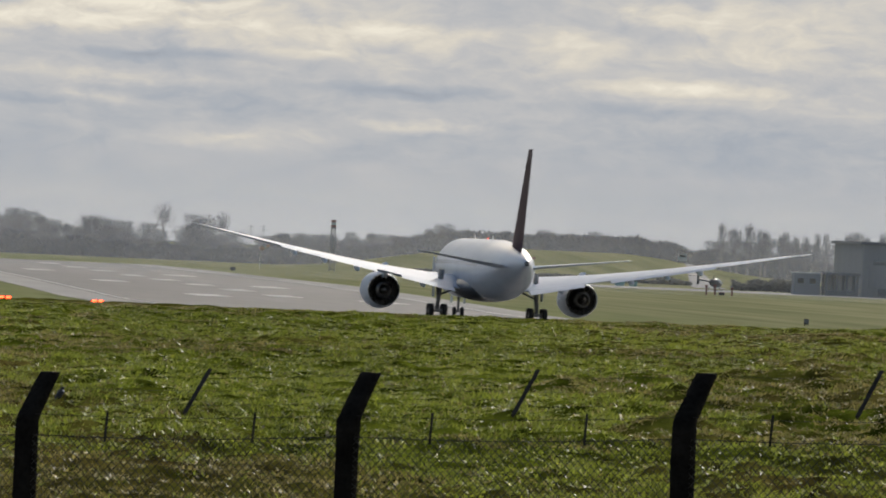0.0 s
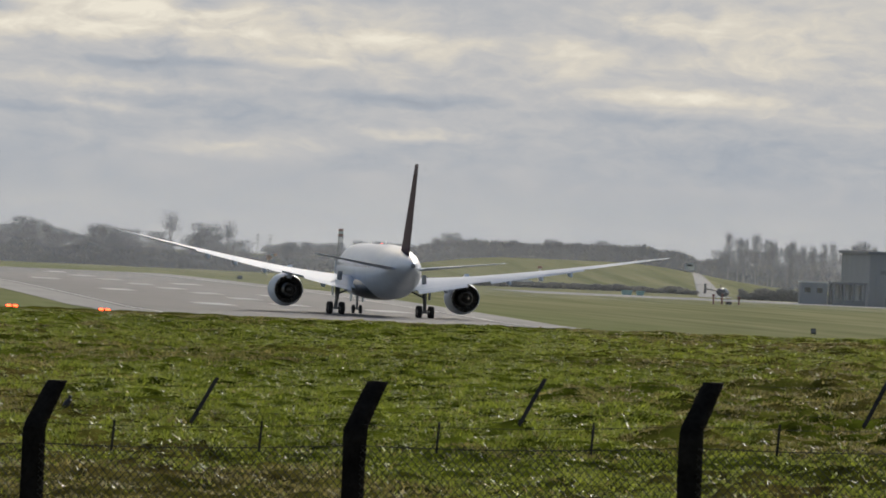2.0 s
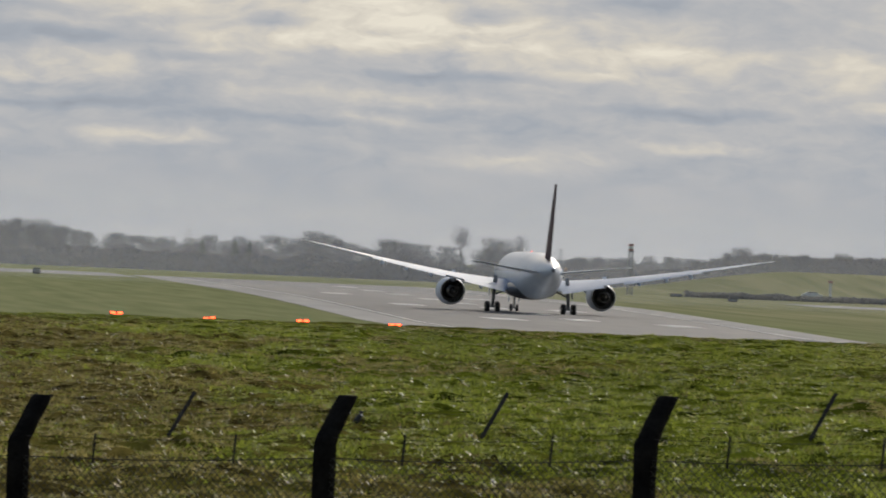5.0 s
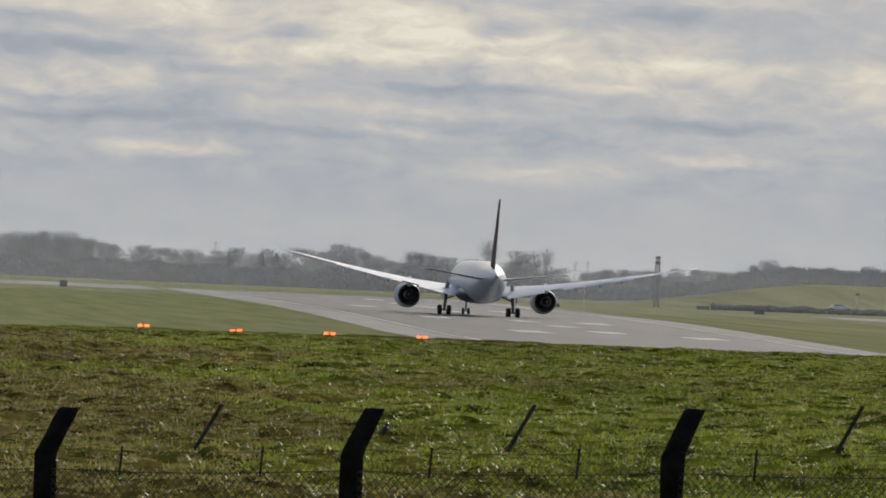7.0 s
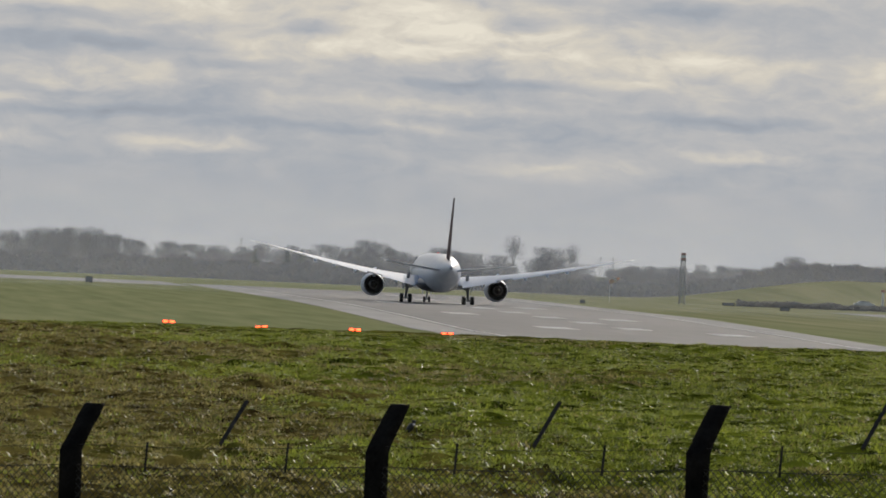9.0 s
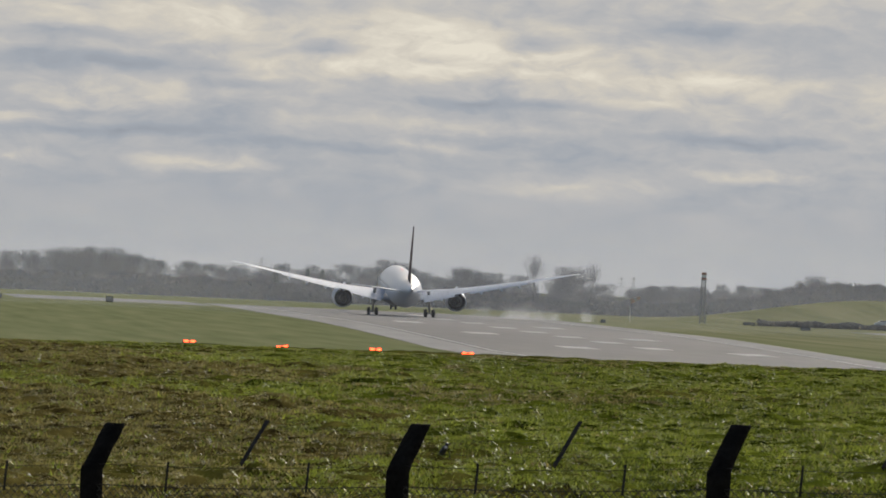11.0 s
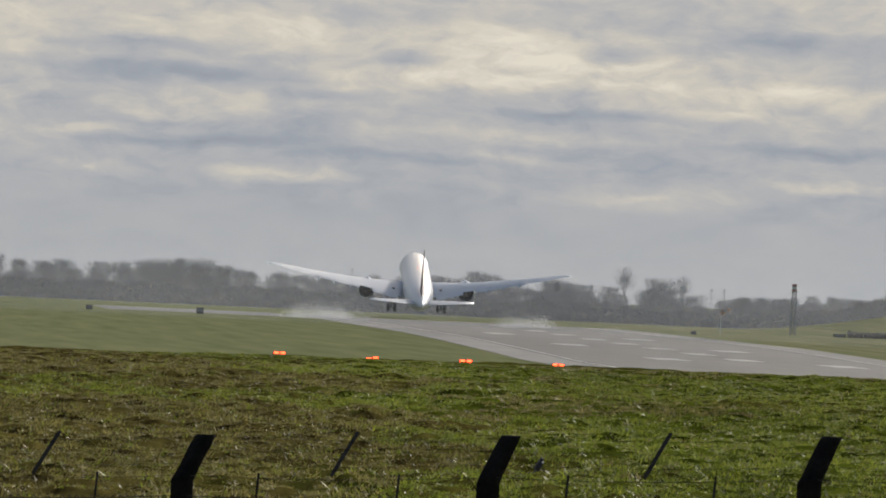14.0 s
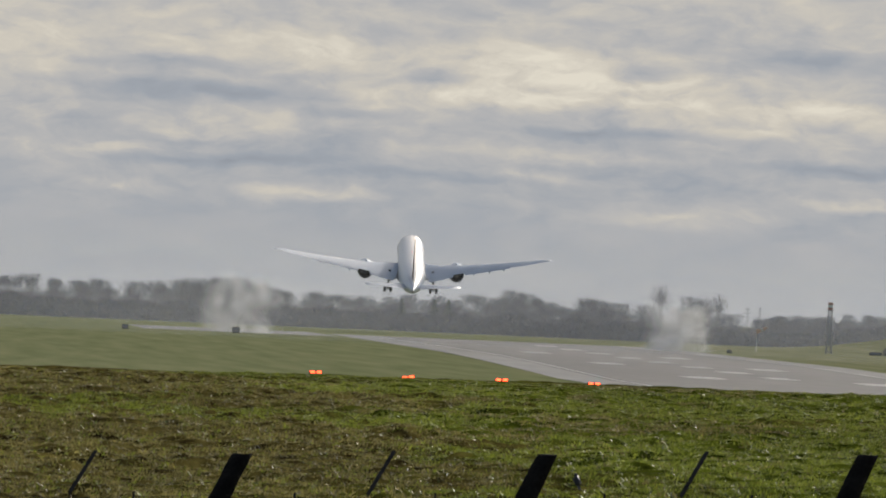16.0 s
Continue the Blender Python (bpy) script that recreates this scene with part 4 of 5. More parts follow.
def build_sign(a, b, w, h, label):
    x, y, z = on_ground(a, b)
    sign = holder("airfield_sign", pose(x, y, z, 0, 0, -math.degrees(a / F)), label, "airfield sign", "airfield signs")
    bm = bmesh.new()
    box_into(bm, 0, 0, 0.15 + h / 2, w, 0.25, h, 0.03)
    panel = part("panel", bm, M_BLACK, sign)
    bm = bmesh.new()
    box_into(bm, 0, -0.135, 0.15 + h * 0.55, w * 0.86, 0.02, h * 0.7, 0.005)
    part("face", bm, M_ROOF, panel, "faded dark sign face")
    for dx in (-0.35 * w, 0.35 * w):
        bm = bmesh.new()
        rod_into(bm, (dx, 0, -0.1), (dx, 0, 0.2), 0.04, sides=8)
        part("leg", bm, M_STEEL, sign)


def lattice_into(bm, high, w0, w1, r, bays):
    """A square tapering lattice: four legs, horizontals and diagonals."""
    def corner(i, t):
        w = w0 + (w1 - w0) * t
        return Vector(((-1, 1, 1, -1)[i] * w / 2, (-1, -1, 1, 1)[i] * w / 2, high * t))
    for i in range(4):
        j = (i + 1) % 4
        rod_into(bm, corner(i, 0) - Vector((0, 0, 0.3)), corner(i, 1), r, sides=5)
        for k in range(bays):
            t0, t1 = k / bays, (k + 1) / bays
            rod_into(bm, corner(i, t1), corner(j, t1), r * 0.7, sides=4)
            rod_into(bm, corner(i, t0), corner(j, t1), r * 0.6, sides=4)
            rod_into(bm, corner(j, t0), corner(i, t1), r * 0.6, sides=4)


def build_masts():
    x, y, _ = spot(1590, 1900)
    z = ground_z(x, y)
    high = EYE[2] + 12 * 1900 / F - z
    mast = holder("lattice_mast", pose(x, y, z), "grey lattice mast with a red and white box top", "mast")
    bm = bmesh.new()
    lattice_into(bm, high - 1.6, 1.1, 0.8, 0.06, 8)
    part("lattice", bm, M_MAST, mast)
    bm = bmesh.new()
    box_into(bm, 0, 0, high - 1.5, 1.5, 1.5, 0.12, 0.02)
    part("platform", bm, M_MAST, mast)
    for k, material in enumerate((M_REDPAINT, M_PALE, M_REDPAINT)):
        bm = bmesh.new()
        box_into(bm, 0, 0, high - 1.2 + k * 0.5, 0.9, 0.9, 0.48, 0.04)
        part("top_box", bm, material, mast, "banded equipment box")
    # windsock
    x, y, _ = spot(1462, 1850)
    z = ground_z(x, y)
    top = EYE[2] - 42 * 1850 / F
    sock = holder("windsock", pose(x, y, z), "orange windsock, paled for haze, streaming from a thin pole", "windsock")
    bm = bmesh.new()
    rod_into(bm, (0, 0, -0.2), (0, 0, top - z), 0.06, 0.04, 8)
    part("pole", bm, M_PALE, sock)
    bm = bmesh.new()
    spin_into(bm, [(0.0, 0.45), (0.5, 0.42), (1.0, 0.36), (1.5, 0.3), (2.0, 0.24), (2.0, 0.22), (1.0, 0.34), (0.0, 0.43)], "x", 16)
    cloth = part("sleeve", bm, M_ORANGE, sock, "orange cloth sleeve", True, pose(0.05, 0, top - z - 0.3, 0, -24, 20))
    bm = bmesh.new()
    spin_into(bm, [(0.7, 0.41), (1.2, 0.36)], "x", 16)
    part("white_band", bm, M_PALE, cloth)
    # far pylons
    first = None
    for a, d, top in ((807, 2750, 6), (1444, 2760, -2), (1466, 2780, -1), (540, 2740, 16)):
        x, y, _ = spot(a, d)
        z = ground_z(x, y)
        high = EYE[2] + top * d / F - z
        if first is None:
            first = pylon = holder("power_pylon", pose(x, y, z), "far grey lattice power pylon behind the trees", "pylon", "far pylons")
            bm = bmesh.new()
            lattice_into(bm, 1.0, 0.13, 0.02, 0.0017, 6)
            part("tower", bm, M_MAST, pylon)
            for t, w in ((0.7, 0.34), (0.82, 0.28), (0.93, 0.2)):
                bm = bmesh.new()
                rod_into(bm, (-w / 2, 0, t), (w / 2, 0, t), 0.0035, sides=5)
                rod_into(bm, (-w / 2, 0, t), (0, 0, t + 0.04), 0.0025, sides=4)
                rod_into(bm, (w / 2, 0, t), (0, 0, t + 0.04), 0.0025, sides=4)
                part("cross_arm", bm, M_MAST, pylon)
        else:
            pylon = copy_thing(first, pose(x, y, z))
        pylon.scale = (high, high, high)


# ---- hangar side ----
def build_hangar():
    d = 1760.0
    x0, y0, _ = spot(2528, d)
    hangar = holder("hangar", pose(x0, y0, ground_z(x0, y0)), "long blue-grey clad hangar with a dark flat roof edge", "hangar")
    long, deep, high = 52.0, 36.0, 9.6
    bm = bmesh.new()
    box_into(bm, long / 2, deep / 2, high / 2 - 0.3, long, deep, high + 0.6, 0.05)
    part("wall", bm, M_HANGAR, hangar, "blue-grey wall cladding")
    bm = bmesh.new()
    box_into(bm, long / 2, deep / 2, high + 0.3, long + 1.2, deep + 1.2, 0.6, 0.08)
    part("roof", bm, M_ROOF, hangar)
    bm = bmesh.new()
    box_into(bm, long / 2 + 1, -0.15, high * 0.66, long - 2, 0.3, 0.7, 0.05)
    part("canopy_rail", bm, M_ROOF, hangar)
    bm = bmesh.new()
    box_into(bm, long / 2 + 1, -0.10, 1.0, long - 4, 0.2, 1.4, 0.05)
    part("plinth", bm, M_ROOF, hangar)
    for k in range(26):
        bm = bmesh.new()
        box_into(bm, 1 + 2 * k, -0.05, high * 0.82, 0.16, 0.1, high * 0.3, 0.02)
        part("cladding_rib", bm, M_HANGAR, hangar)
    for k in range(6):
        bm = bmesh.new()
        box_into(bm, 5 + 8.4 * k, -0.06, 3.8, 7.6, 0.12, 4.2, 0.04)
        part("sliding_door", bm, M_HANGAR, hangar)
    # open steel shelter
    d = 1752.0
    x1, y1, _ = spot(2463, d)
    shed = holder("open_shelter", pose(x1, y1, ground_z(x1, y1)), "dark steel-framed open shelter beside the hangar", "shelter")
    wide, tall = 6.2, 4.1
    for k in range(4):
        for dy in (0, 4.5):
            bm = bmesh.new()
            box_into(bm, 0.25 + k * (wide - 0.5) / 3, dy, tall / 2 - 0.2, 0.42, 0.35, tall + 0.2, 0.03)
            part("column", bm, M_ROOF, shed)
    bm = bmesh.new()
    box_into(bm, wide / 2, 2.25, tall, wide + 0.5, 5.4, 0.5, 0.05)
    part("roof", bm, M_ROOF, shed)
    bm = bmesh.new()
    box_into(bm, wide / 2, 0.0, 0.55, wide, 0.2, 1.1, 0.03)
    part("low_wall", bm, M_ROOF, shed)
    # Added pale panel: gives the bright openings between the columns.
    bm = bmesh.new()
    box_into(bm, wide / 2, 4.7, 2.2, wide, 0.12, 3.4, 0.03)
    part("bright_backing", bm, M_PALE, shed, "pale panel added to brighten the openings")
    # pale cabin
    x2, y2, _ = spot(2408, d)
    cabin = holder("site_cabin", pose(x2, y2, ground_z(x2, y2)), "pale blue-grey portable cabin on the apron edge", "cabin")
    bm = bmesh.new()
    box_into(bm, 2.4, 1.5, 1.9, 4.9, 3.0, 4.2, 0.08)
    part("wall", bm, M_HANGAR, cabin)
    bm = bmesh.new()
    box_into(bm, 2.4, 1.5, 4.06, 5.2, 3.3, 0.2, 0.03)
    part("roof", bm, M_PALE, cabin)
    for dx in (1.2, 3.4):
        bm = bmesh.new()
        box_into(bm, dx, -0.02, 2.6, 1.1, 0.08, 0.9, 0.02)
        part("window", bm, M_GLASS, cabin)


def build_helicopter():
    x, y, _ = spot(2267, 1772)
    heli = holder("helicopter", pose(x, y, ground_z(x, y) + 0.05, 0, 0, -42), "small dark helicopter with a pale glazed nose on the apron", "helicopter")
    bm = bmesh.new()
    loft_into(bm, [[(w * math.cos(a), yy, z + h * math.sin(a)) for a in (2 * math.pi * i / 16 for i in range(16))]
                   for yy, w, h, z in ((2.1, 0.1, 0.1, 1.05), (1.8, 0.5, 0.45, 1.1), (1.1, 0.72, 0.75, 1.25), (0.2, 0.76, 0.85, 1.32), (-0.7, 0.62, 0.66, 1.4), (-1.4, 0.28, 0.3, 1.6))])
    body = part("cabin", bm, M_DARKBODY, heli, "dark painted cabin", True)
    bm = bmesh.new()
    loft_into(bm, [[(w * math.cos(a), yy, z + h * math.sin(a)) for a in (math.pi * i / 10 for i in range(11))]
                   for yy, w, h, z in ((2.08, 0.24, 0.36, 1.12), (1.75, 0.62, 0.62, 1.2), (1.1, 0.82, 0.84, 1.3), (0.5, 0.84, 0.9, 1.36))])
    part("windscreen", bm, M_PALEGLASS, body, "curved windscreen coloured pale as a highlight", True)
    bm = bmesh.new()
    rod_into(bm, (0, -1.2, 1.62), (0, -5.2, 1.85), 0.2, 0.09, 12)
    boom = part("tail_boom", bm, M_DARKBODY, heli, "", True)
    bm = bmesh.new()
    loft_into(bm, [[(z, yy, 1.0 + 1.8 * s) for _, yy, z in foil(0.9 - 0.2 * s, 0.14, -4.75 - 0.35 * abs(s - 0.4), 0, 0, 7)] for s in np.linspace(0, 1, 5)])
    part("tail_fin", bm, M_DARKBODY, boom)
    bm = bmesh.new()
    box_into(bm, 0, -4.2, 1.8, 1.3, 0.35, 0.05, 0.02)
    part("stabiliser", bm, M_DARKBODY, boom)
    bm = bmesh.new()
    rod_into(bm, (0, -0.2, 2.0), (0, -0.2, 2.75), 0.09, 0.06, 8)
    rotor = part("rotor_mast", bm, M_DARKBODY, heli)
    for turn in (0, 180):
        bm = bmesh.new()
        box_into(bm, 2.6, 0, 0, 5.0, 0.2, 0.03, 0.01, Matrix.Translation((0, -0.2, 2.75)) @ Matrix.Rotation(radians(turn + 25), 4, "Z") @ Matrix.Rotation(radians(3), 4, "Y"))
        part("rotor_blade", bm, M_DARKBODY, rotor)
    for sx in (-0.85, 0.85):
        bm = bmesh.new()
        rod_into(bm, (sx, -1.1, 0.04), (sx, 1.6, 0.04), 0.05, sides=8)
        rod_into(bm, (sx, 1.6, 0.04), (sx, 1.95, 0.2), 0.05, sides=8)
        for yy in (-0.6, 0.9):
            rod_into(bm, (sx, yy, 0.04), (sx * 0.5, yy, 0.75), 0.045, sides=8)
        part("skid", bm, M_DARKBODY, heli)


def build_apron_markers():
    """Red posts and a low box standing on the grass before the apron."""
    for a, high in ((2254, 1.45), (2269, 1.6), (2299, 1.2)):
        x, y, _ = spot(a, 1612)
        post = holder("marker_post", pose(x, y, ground_z(x, y)), "short faded red marker post on the grass edge", "marker", "apron markers")
        bm = bmesh.new()
        rod_into(bm, (0, 0, -0.15), (0, 0, high), 0.17, 0.13, 10)
        part("pole", bm, M_REDDARK, post)
        bm = bmesh.new()
        box_into(bm, 0, 0, high + 0.02, 0.5, 0.4, 0.3, 0.05)
        part("head", bm, M_REDDARK, post)
    x, y, _ = spot(2281, 1612)
    bin_box = holder("equipment_box", pose(x, y, ground_z(x, y)), "low dark equipment box on the grass edge", "box")
    bm = bmesh.new()
    box_into(bm, 0, 0, 0.2, 0.95, 0.6, 0.5, 0.08)
    part("body", bm, M_BLACK, bin_box)
    bm = bmesh.new()
    box_into(bm, 0, 0, 0.47, 1.0, 0.65, 0.06, 0.02)
    part("lid", bm, M_REDDARK, bin_box)


def build_apron_road():
    """Pale concrete road climbing from the apron past the mound, with a van at its head."""
    verts, faces = [], []
    steps = 14
    for k in range(steps + 1):
        t = k / steps
        d = 1838 + 275 * t
        for a in (2230 - 17 * t, 2262 - 44 * t, 2294 - 68 * t):
            x, y, _ = spot(a, d)
            verts.append((x, y, ground_z(x, y) + 0.12))
    for k in range(steps):
        for q in range(2):
            faces.append((k * 3 + q, k * 3 + q + 1, k * 3 + q + 4, k * 3 + q + 3))
    tagged(new("road", mesh_of("road", verts, faces, M_SHOULDER)), "pale concrete road climbing beside the grass mound", "road", kind="structure")
    x, y, _ = spot(2209, 2118)
    van = holder("parked_van", pose(x, y, ground_z(x, y), 0, 0, -7), "small white van at the top of the concrete road", "van")
    bm = bmesh.new()
    loft_into(bm, [[(sx * w, yy, z) for sx, w, z in ((-1, 0.95, 0.4), (1, 0.95, 0.4), (1, 0.98, 1.1), (1, 0.82, 2.0), (-1, 0.82, 2.0), (-1, 0.98, 1.1))] for yy in (-2.2, 1.3)] +
              [[(sx * w, 2.3, z) for sx, w, z in ((-1, 0.9, 0.4), (1, 0.9, 0.4), (1, 0.92, 0.9), (1, 0.8, 1.1), (-1, 0.8, 1.1), (-1, 0.92, 0.9))]])
    body = part("body", bm, M_PALE, van)
    bm = bmesh.new()
    box_into(bm, 0, -2.21, 1.55, 1.35, 0.05, 0.5, 0.02)
    part("rear_window", bm, M_GLASS, body)
    for sx in (-0.85, 0.85):
        for yy in (-1.4, 1.4):
            bm = bmesh.new()
            spin_into(bm, [(-0.1, 0.0), (-0.11, 0.34), (0.11, 0.34), (0.1, 0.0)], "x", 14, (sx, yy, 0.34))
            part("wheel", bm, M_RUBBER, van)
    for a, w in ((2100, 1.9), (2124, 1.5)):
        x, y, _ = spot(a, 1800)
        skip = holder("skip_container", pose(x, y, ground_z(x, y)), "faded turquoise steel skip beside the apron", "container", "turquoise skips")
        bm = bmesh.new()
        loft_into(bm, [[(sx * (w / 2 - (0.15 if z < 0.5 else 0)), sy * 0.6, z) for sx, sy in ((-1, -1), (1, -1), (1, 1), (-1, 1))] for z in (-0.05, 0.8)])
        part("body", bm, M_TURQUOISE, skip)
        bm = bmesh.new()
        box_into(bm, 0, 0, 0.84, w + 0.1, 1.3, 0.08, 0.02)
        part("rim", bm, M_TURQUOISE, skip)


def build_far_car(a, d):
    x, y, _ = spot(a, d)
    car = holder("parked_car", pose(x, y, ground_z(x, y), 0, 0, 90), "small pale car on the perimeter road", "car")
    bm = bmesh.new()
    side = [(-2.1, 0.35), (-2.15, 0.75), (-1.9, 0.95), (-1.3, 1.0), (-0.7, 1.45), (0.9, 1.48), (1.6, 1.0), (2.1, 0.9), (2.15, 0.4)]
    loft_into(bm, [[(sx * 0.85 * (1 if z < 1.1 else 0.85), yy, z) for yy, z in side] for sx in (-1, 1)])
    part("body", bm, M_PALE, car)
    bm = bmesh.new()
    box_into(bm, 0, 0.1, 1.22, 1.58, 1.9, 0.36, 0.06)
    part("window", bm, M_GLASS, car)
    for sx in (-0.8, 0.8):
        for yy in (-1.35, 1.35):
            bm = bmesh.new()
            spin_into(bm, [(-0.1, 0.0), (-0.11, 0.32), (0.11, 0.32), (0.1, 0.0)], "x", 16, (sx, yy, 0.32))
            part("wheel", bm, M_RUBBER, car)


def build_marker(a, d, top):
    x, y, _ = spot(a, d)
    z = ground_z(x, y)
    high = EYE[2] - top * d / F - z
    post = holder("marker_post", pose(x, y, z), "slim white marker post with an orange cap", "marker")
    bm = bmesh.new()
    rod_into(bm, (0, 0, -0.2), (0, 0, high), 0.28, 0.2, 10)
    part("pole", bm, M_PALE, post)
    bm = bmesh.new()
    spin_into(bm, [(0, 0.0), (0.02, 0.5), (0.5, 0.45), (0.52, 0.0)], "y", 12)
    bmesh.ops.rotate(bm, verts=bm.verts, matrix=Matrix.Rotation(radians(90), 3, "X"))
    part("cap", bm, M_REDPAINT, post, m=pose(0, 0, high))


def build_far_bank():
    """Low hedges across the fields by the mound, in a colour greyed for haze."""
    rng = random.Random(8)
    for name, a0, a1, d, high, count in (("low_hedge", 1690, 2225, 1905, 1.5, 8000), ("low_hedge", 2300, 2480, 1830, 3.2, 3400)):
        verts, faces = [], []
        for _ in range(count):
            a = rng.uniform(a0, a1)
            x, y, _z = spot(a, d + rng.uniform(-5, 5) + 0.02 * (a - a0))
            hump = high * (0.65 + 0.5 * noise.noise(Vector((a * 0.03, d, 0))))
            ribbon(verts, faces, Vector((x, y, ground_z(x, y) - 0.1 + hump * rng.random())), Vector((rng.uniform(-1, 1), rng.uniform(-0.5, 0.5), rng.uniform(0, 0.5))) * (0.9 if high > 0.6 else 0.6), rng.uniform(0.08, 0.25), rng)
        tagged(new(name, mesh_of(name, verts, faces, M_HEDGE_HAZE)), "low hedge across the fields, greyed for haze", "hedge", kind="stuff")


# Hedge colour lightened to grey so it looks faint through mist.
M_HEDGE_HAZE = mat("haze-greyed hedge", (0.14, 0.142, 0.138), (0.23, 0.225, 0.21), 0.9, 0, 0.1, 0.9, 0, island=0.4, through=0.3)
build_papi()
for a, b, w, h, label in ((541, 88, 1.25, 1.05, "small black box sign on the grass beside the runway"), (345, 89, 1.1, 0.8, "low black box sign on the grass"), (2433, 138, 0.55, 0.6, "small black marker box on the mown grass"),
                          (1673, 79, 2.4, 0.6, "low dark cabinet on the grass by the runway"), (1773, 84, 1.8, 0.55, "low dark equipment box on the grass"), (1415, 86, 0.9, 0.6, "low dark box at the runway edge")):
    build_sign(a, b, w, h, label)
build_masts()
build_hangar()
build_helicopter()
build_apron_markers()
build_apron_road()
build_far_car(1913, 1930)
build_marker(1945, 1930, 42)
build_far_bank()


# ---- the bird ----
M_PLUME = mat("glossy black feathers", (0.008, 0.008, 0.01), (0.02, 0.02, 0.024), 0.45, 0, 20, 90)
BIRD_AT = on_ground(1128, 333, 100.0)


def build_bird():
    bird = holder("magpie", pose(*BIRD_AT), "black bird with a white flank standing on the grass", "bird")
    k = 1.0
    bm = bmesh.new()
    loft_into(bm, [[(w * math.cos(a), yy, z + 1.1 * w * math.sin(a)) for a in (2 * math.pi * i / 12 for i in range(12))]
                   for yy, w, z in ((0.085, 0.012, 0.165), (0.06, 0.036, 0.155), (0.02, 0.046, 0.135), (-0.03, 0.042, 0.115), (-0.07, 0.02, 0.10))])
    part("body", bm, M_PLUME, bird, "", True)
    bm = bmesh.new()
    bmesh.ops.create_uvsphere(bm, u_segments=12, v_segments=8, radius=0.03, matrix=Matrix.Translation((0, 0.082, 0.19)))
    head = part("head", bm, M_PLUME, bird, "", True)
    bm = bmesh.new()
    rod_into(bm, (0, 0.105, 0.19), (0, 0.15, 0.183), 0.009, 0.001, 6)
    part("beak", bm, M_PLUME, head)
    bm = bmesh.new()
    loft_into(bm, [[(sx * w, yy, z + dz) for sx, dz in ((-1, -0.004), (1, -0.004), (1, 0.004), (-1, 0.004))] for yy, w, z in ((-0.05, 0.016, 0.105), (-0.13, 0.022, 0.08), (-0.21, 0.012, 0.055))])
    part("tail", bm, M_PLUME, bird)
    for sx in (-1, 1):
        bm = bmesh.new()
        loft_into(bm, [[(sx * (0.044 + t), yy, z + dz) for t, dz in ((0, -h), (0.008, -h * 0.6), (0.008, h * 0.6), (0, h))] for yy, z, h in ((0.05, 0.15, 0.02), (0.0, 0.135, 0.026), (-0.06, 0.11, 0.012))])
        part("wing", bm, M_PLUME, bird)
        bm = bmesh.new()
        rod_into(bm, (sx * 0.018, 0.01, -0.01), (sx * 0.018, 0.0, 0.1), 0.005, sides=6)
        part("leg", bm, M_PLUME, bird)
    bm = bmesh.new()
    bmesh.ops.create_uvsphere(bm, u_segments=10, v_segments=6, radius=0.024, matrix=Matrix.Translation((0.022, 0.055, 0.155)) @ Matrix.Diagonal((1, 1.2, 0.8, 1)))
    part("flank_patch", bm, M_PALE, bird, "white flank feathers", True)
    for ob in bird.children:
        if ob.name.split(".")[0] != "leg":
            ob.matrix_basis = pose(0, -0.05, -0.02, 24) @ Matrix.Diagonal((1.2, 1.2, 1.2, 1))
    return bird


magpie = build_bird()


# ---- spray thrown up from the wet runway ----
M_SPRAY = mat("white water spray", (0.8, 0.8, 0.8), (0.9, 0.9, 0.9), 0.9, 0, 1, 4, through=0.5)
PUFFS = []


def droplets(seed, count, sx, sz, r):
    """A soft clot of fine drops, each one small facet."""
    rng = np.random.default_rng(seed)
    p = rng.normal(0, 1, (count, 1, 3)) * (sx, sx, sz)
    tri = rng.normal(0, r, (count, 3, 3))
    return mesh_of("spray_puff", (p + tri).reshape(-1, 3).tolist(), np.arange(count * 3).reshape(-1, 3).tolist(), M_SPRAY)


SPRAY_Y = 1715.0
SHAPES = [droplets(70 + i, 4200, 0.65 + 0.45 * i, 0.75 + 0.3 * i, 0.029) for i in range(3)]


def build_spray():
    for side, where in ((-1, "one"), (1, "other")):
        x = RUNWAY_X - 9.5
        base = holder("spray_plume", pose(x, SPRAY_Y, ground_z(x, SPRAY_Y)), "white veil of water spray rising from the wet runway", "spray", "spray plumes")
        for i in range(36):
            rng = random.Random(500 + i + 100 * (side + 1))
            PUFFS.append((side, i, tagged(part("spray_puff", SHAPES[i % 3], None, base, m=pose(0, 0, -9)), kind="stuff"), rng.random(), rng.gauss(0, 1), rng.gauss(0, 1), rng.random()))


build_spray()
VEIL = []


def build_veil():
    x, y = RUNWAY_X + 26, 1735.0
    base = holder("spray_veil", pose(x, y, ground_z(x, y)), "low white veil of spray blown along the runway edge", "spray")
    for i in range(12):
        rng = random.Random(900 + i)
        VEIL.append((tagged(part("spray_puff", SHAPES[i % 2], None, base, m=pose(0, 0, -7)), kind="stuff"), rng.gauss(0, 1), rng.gauss(0, 1), rng.random()))


build_veil()


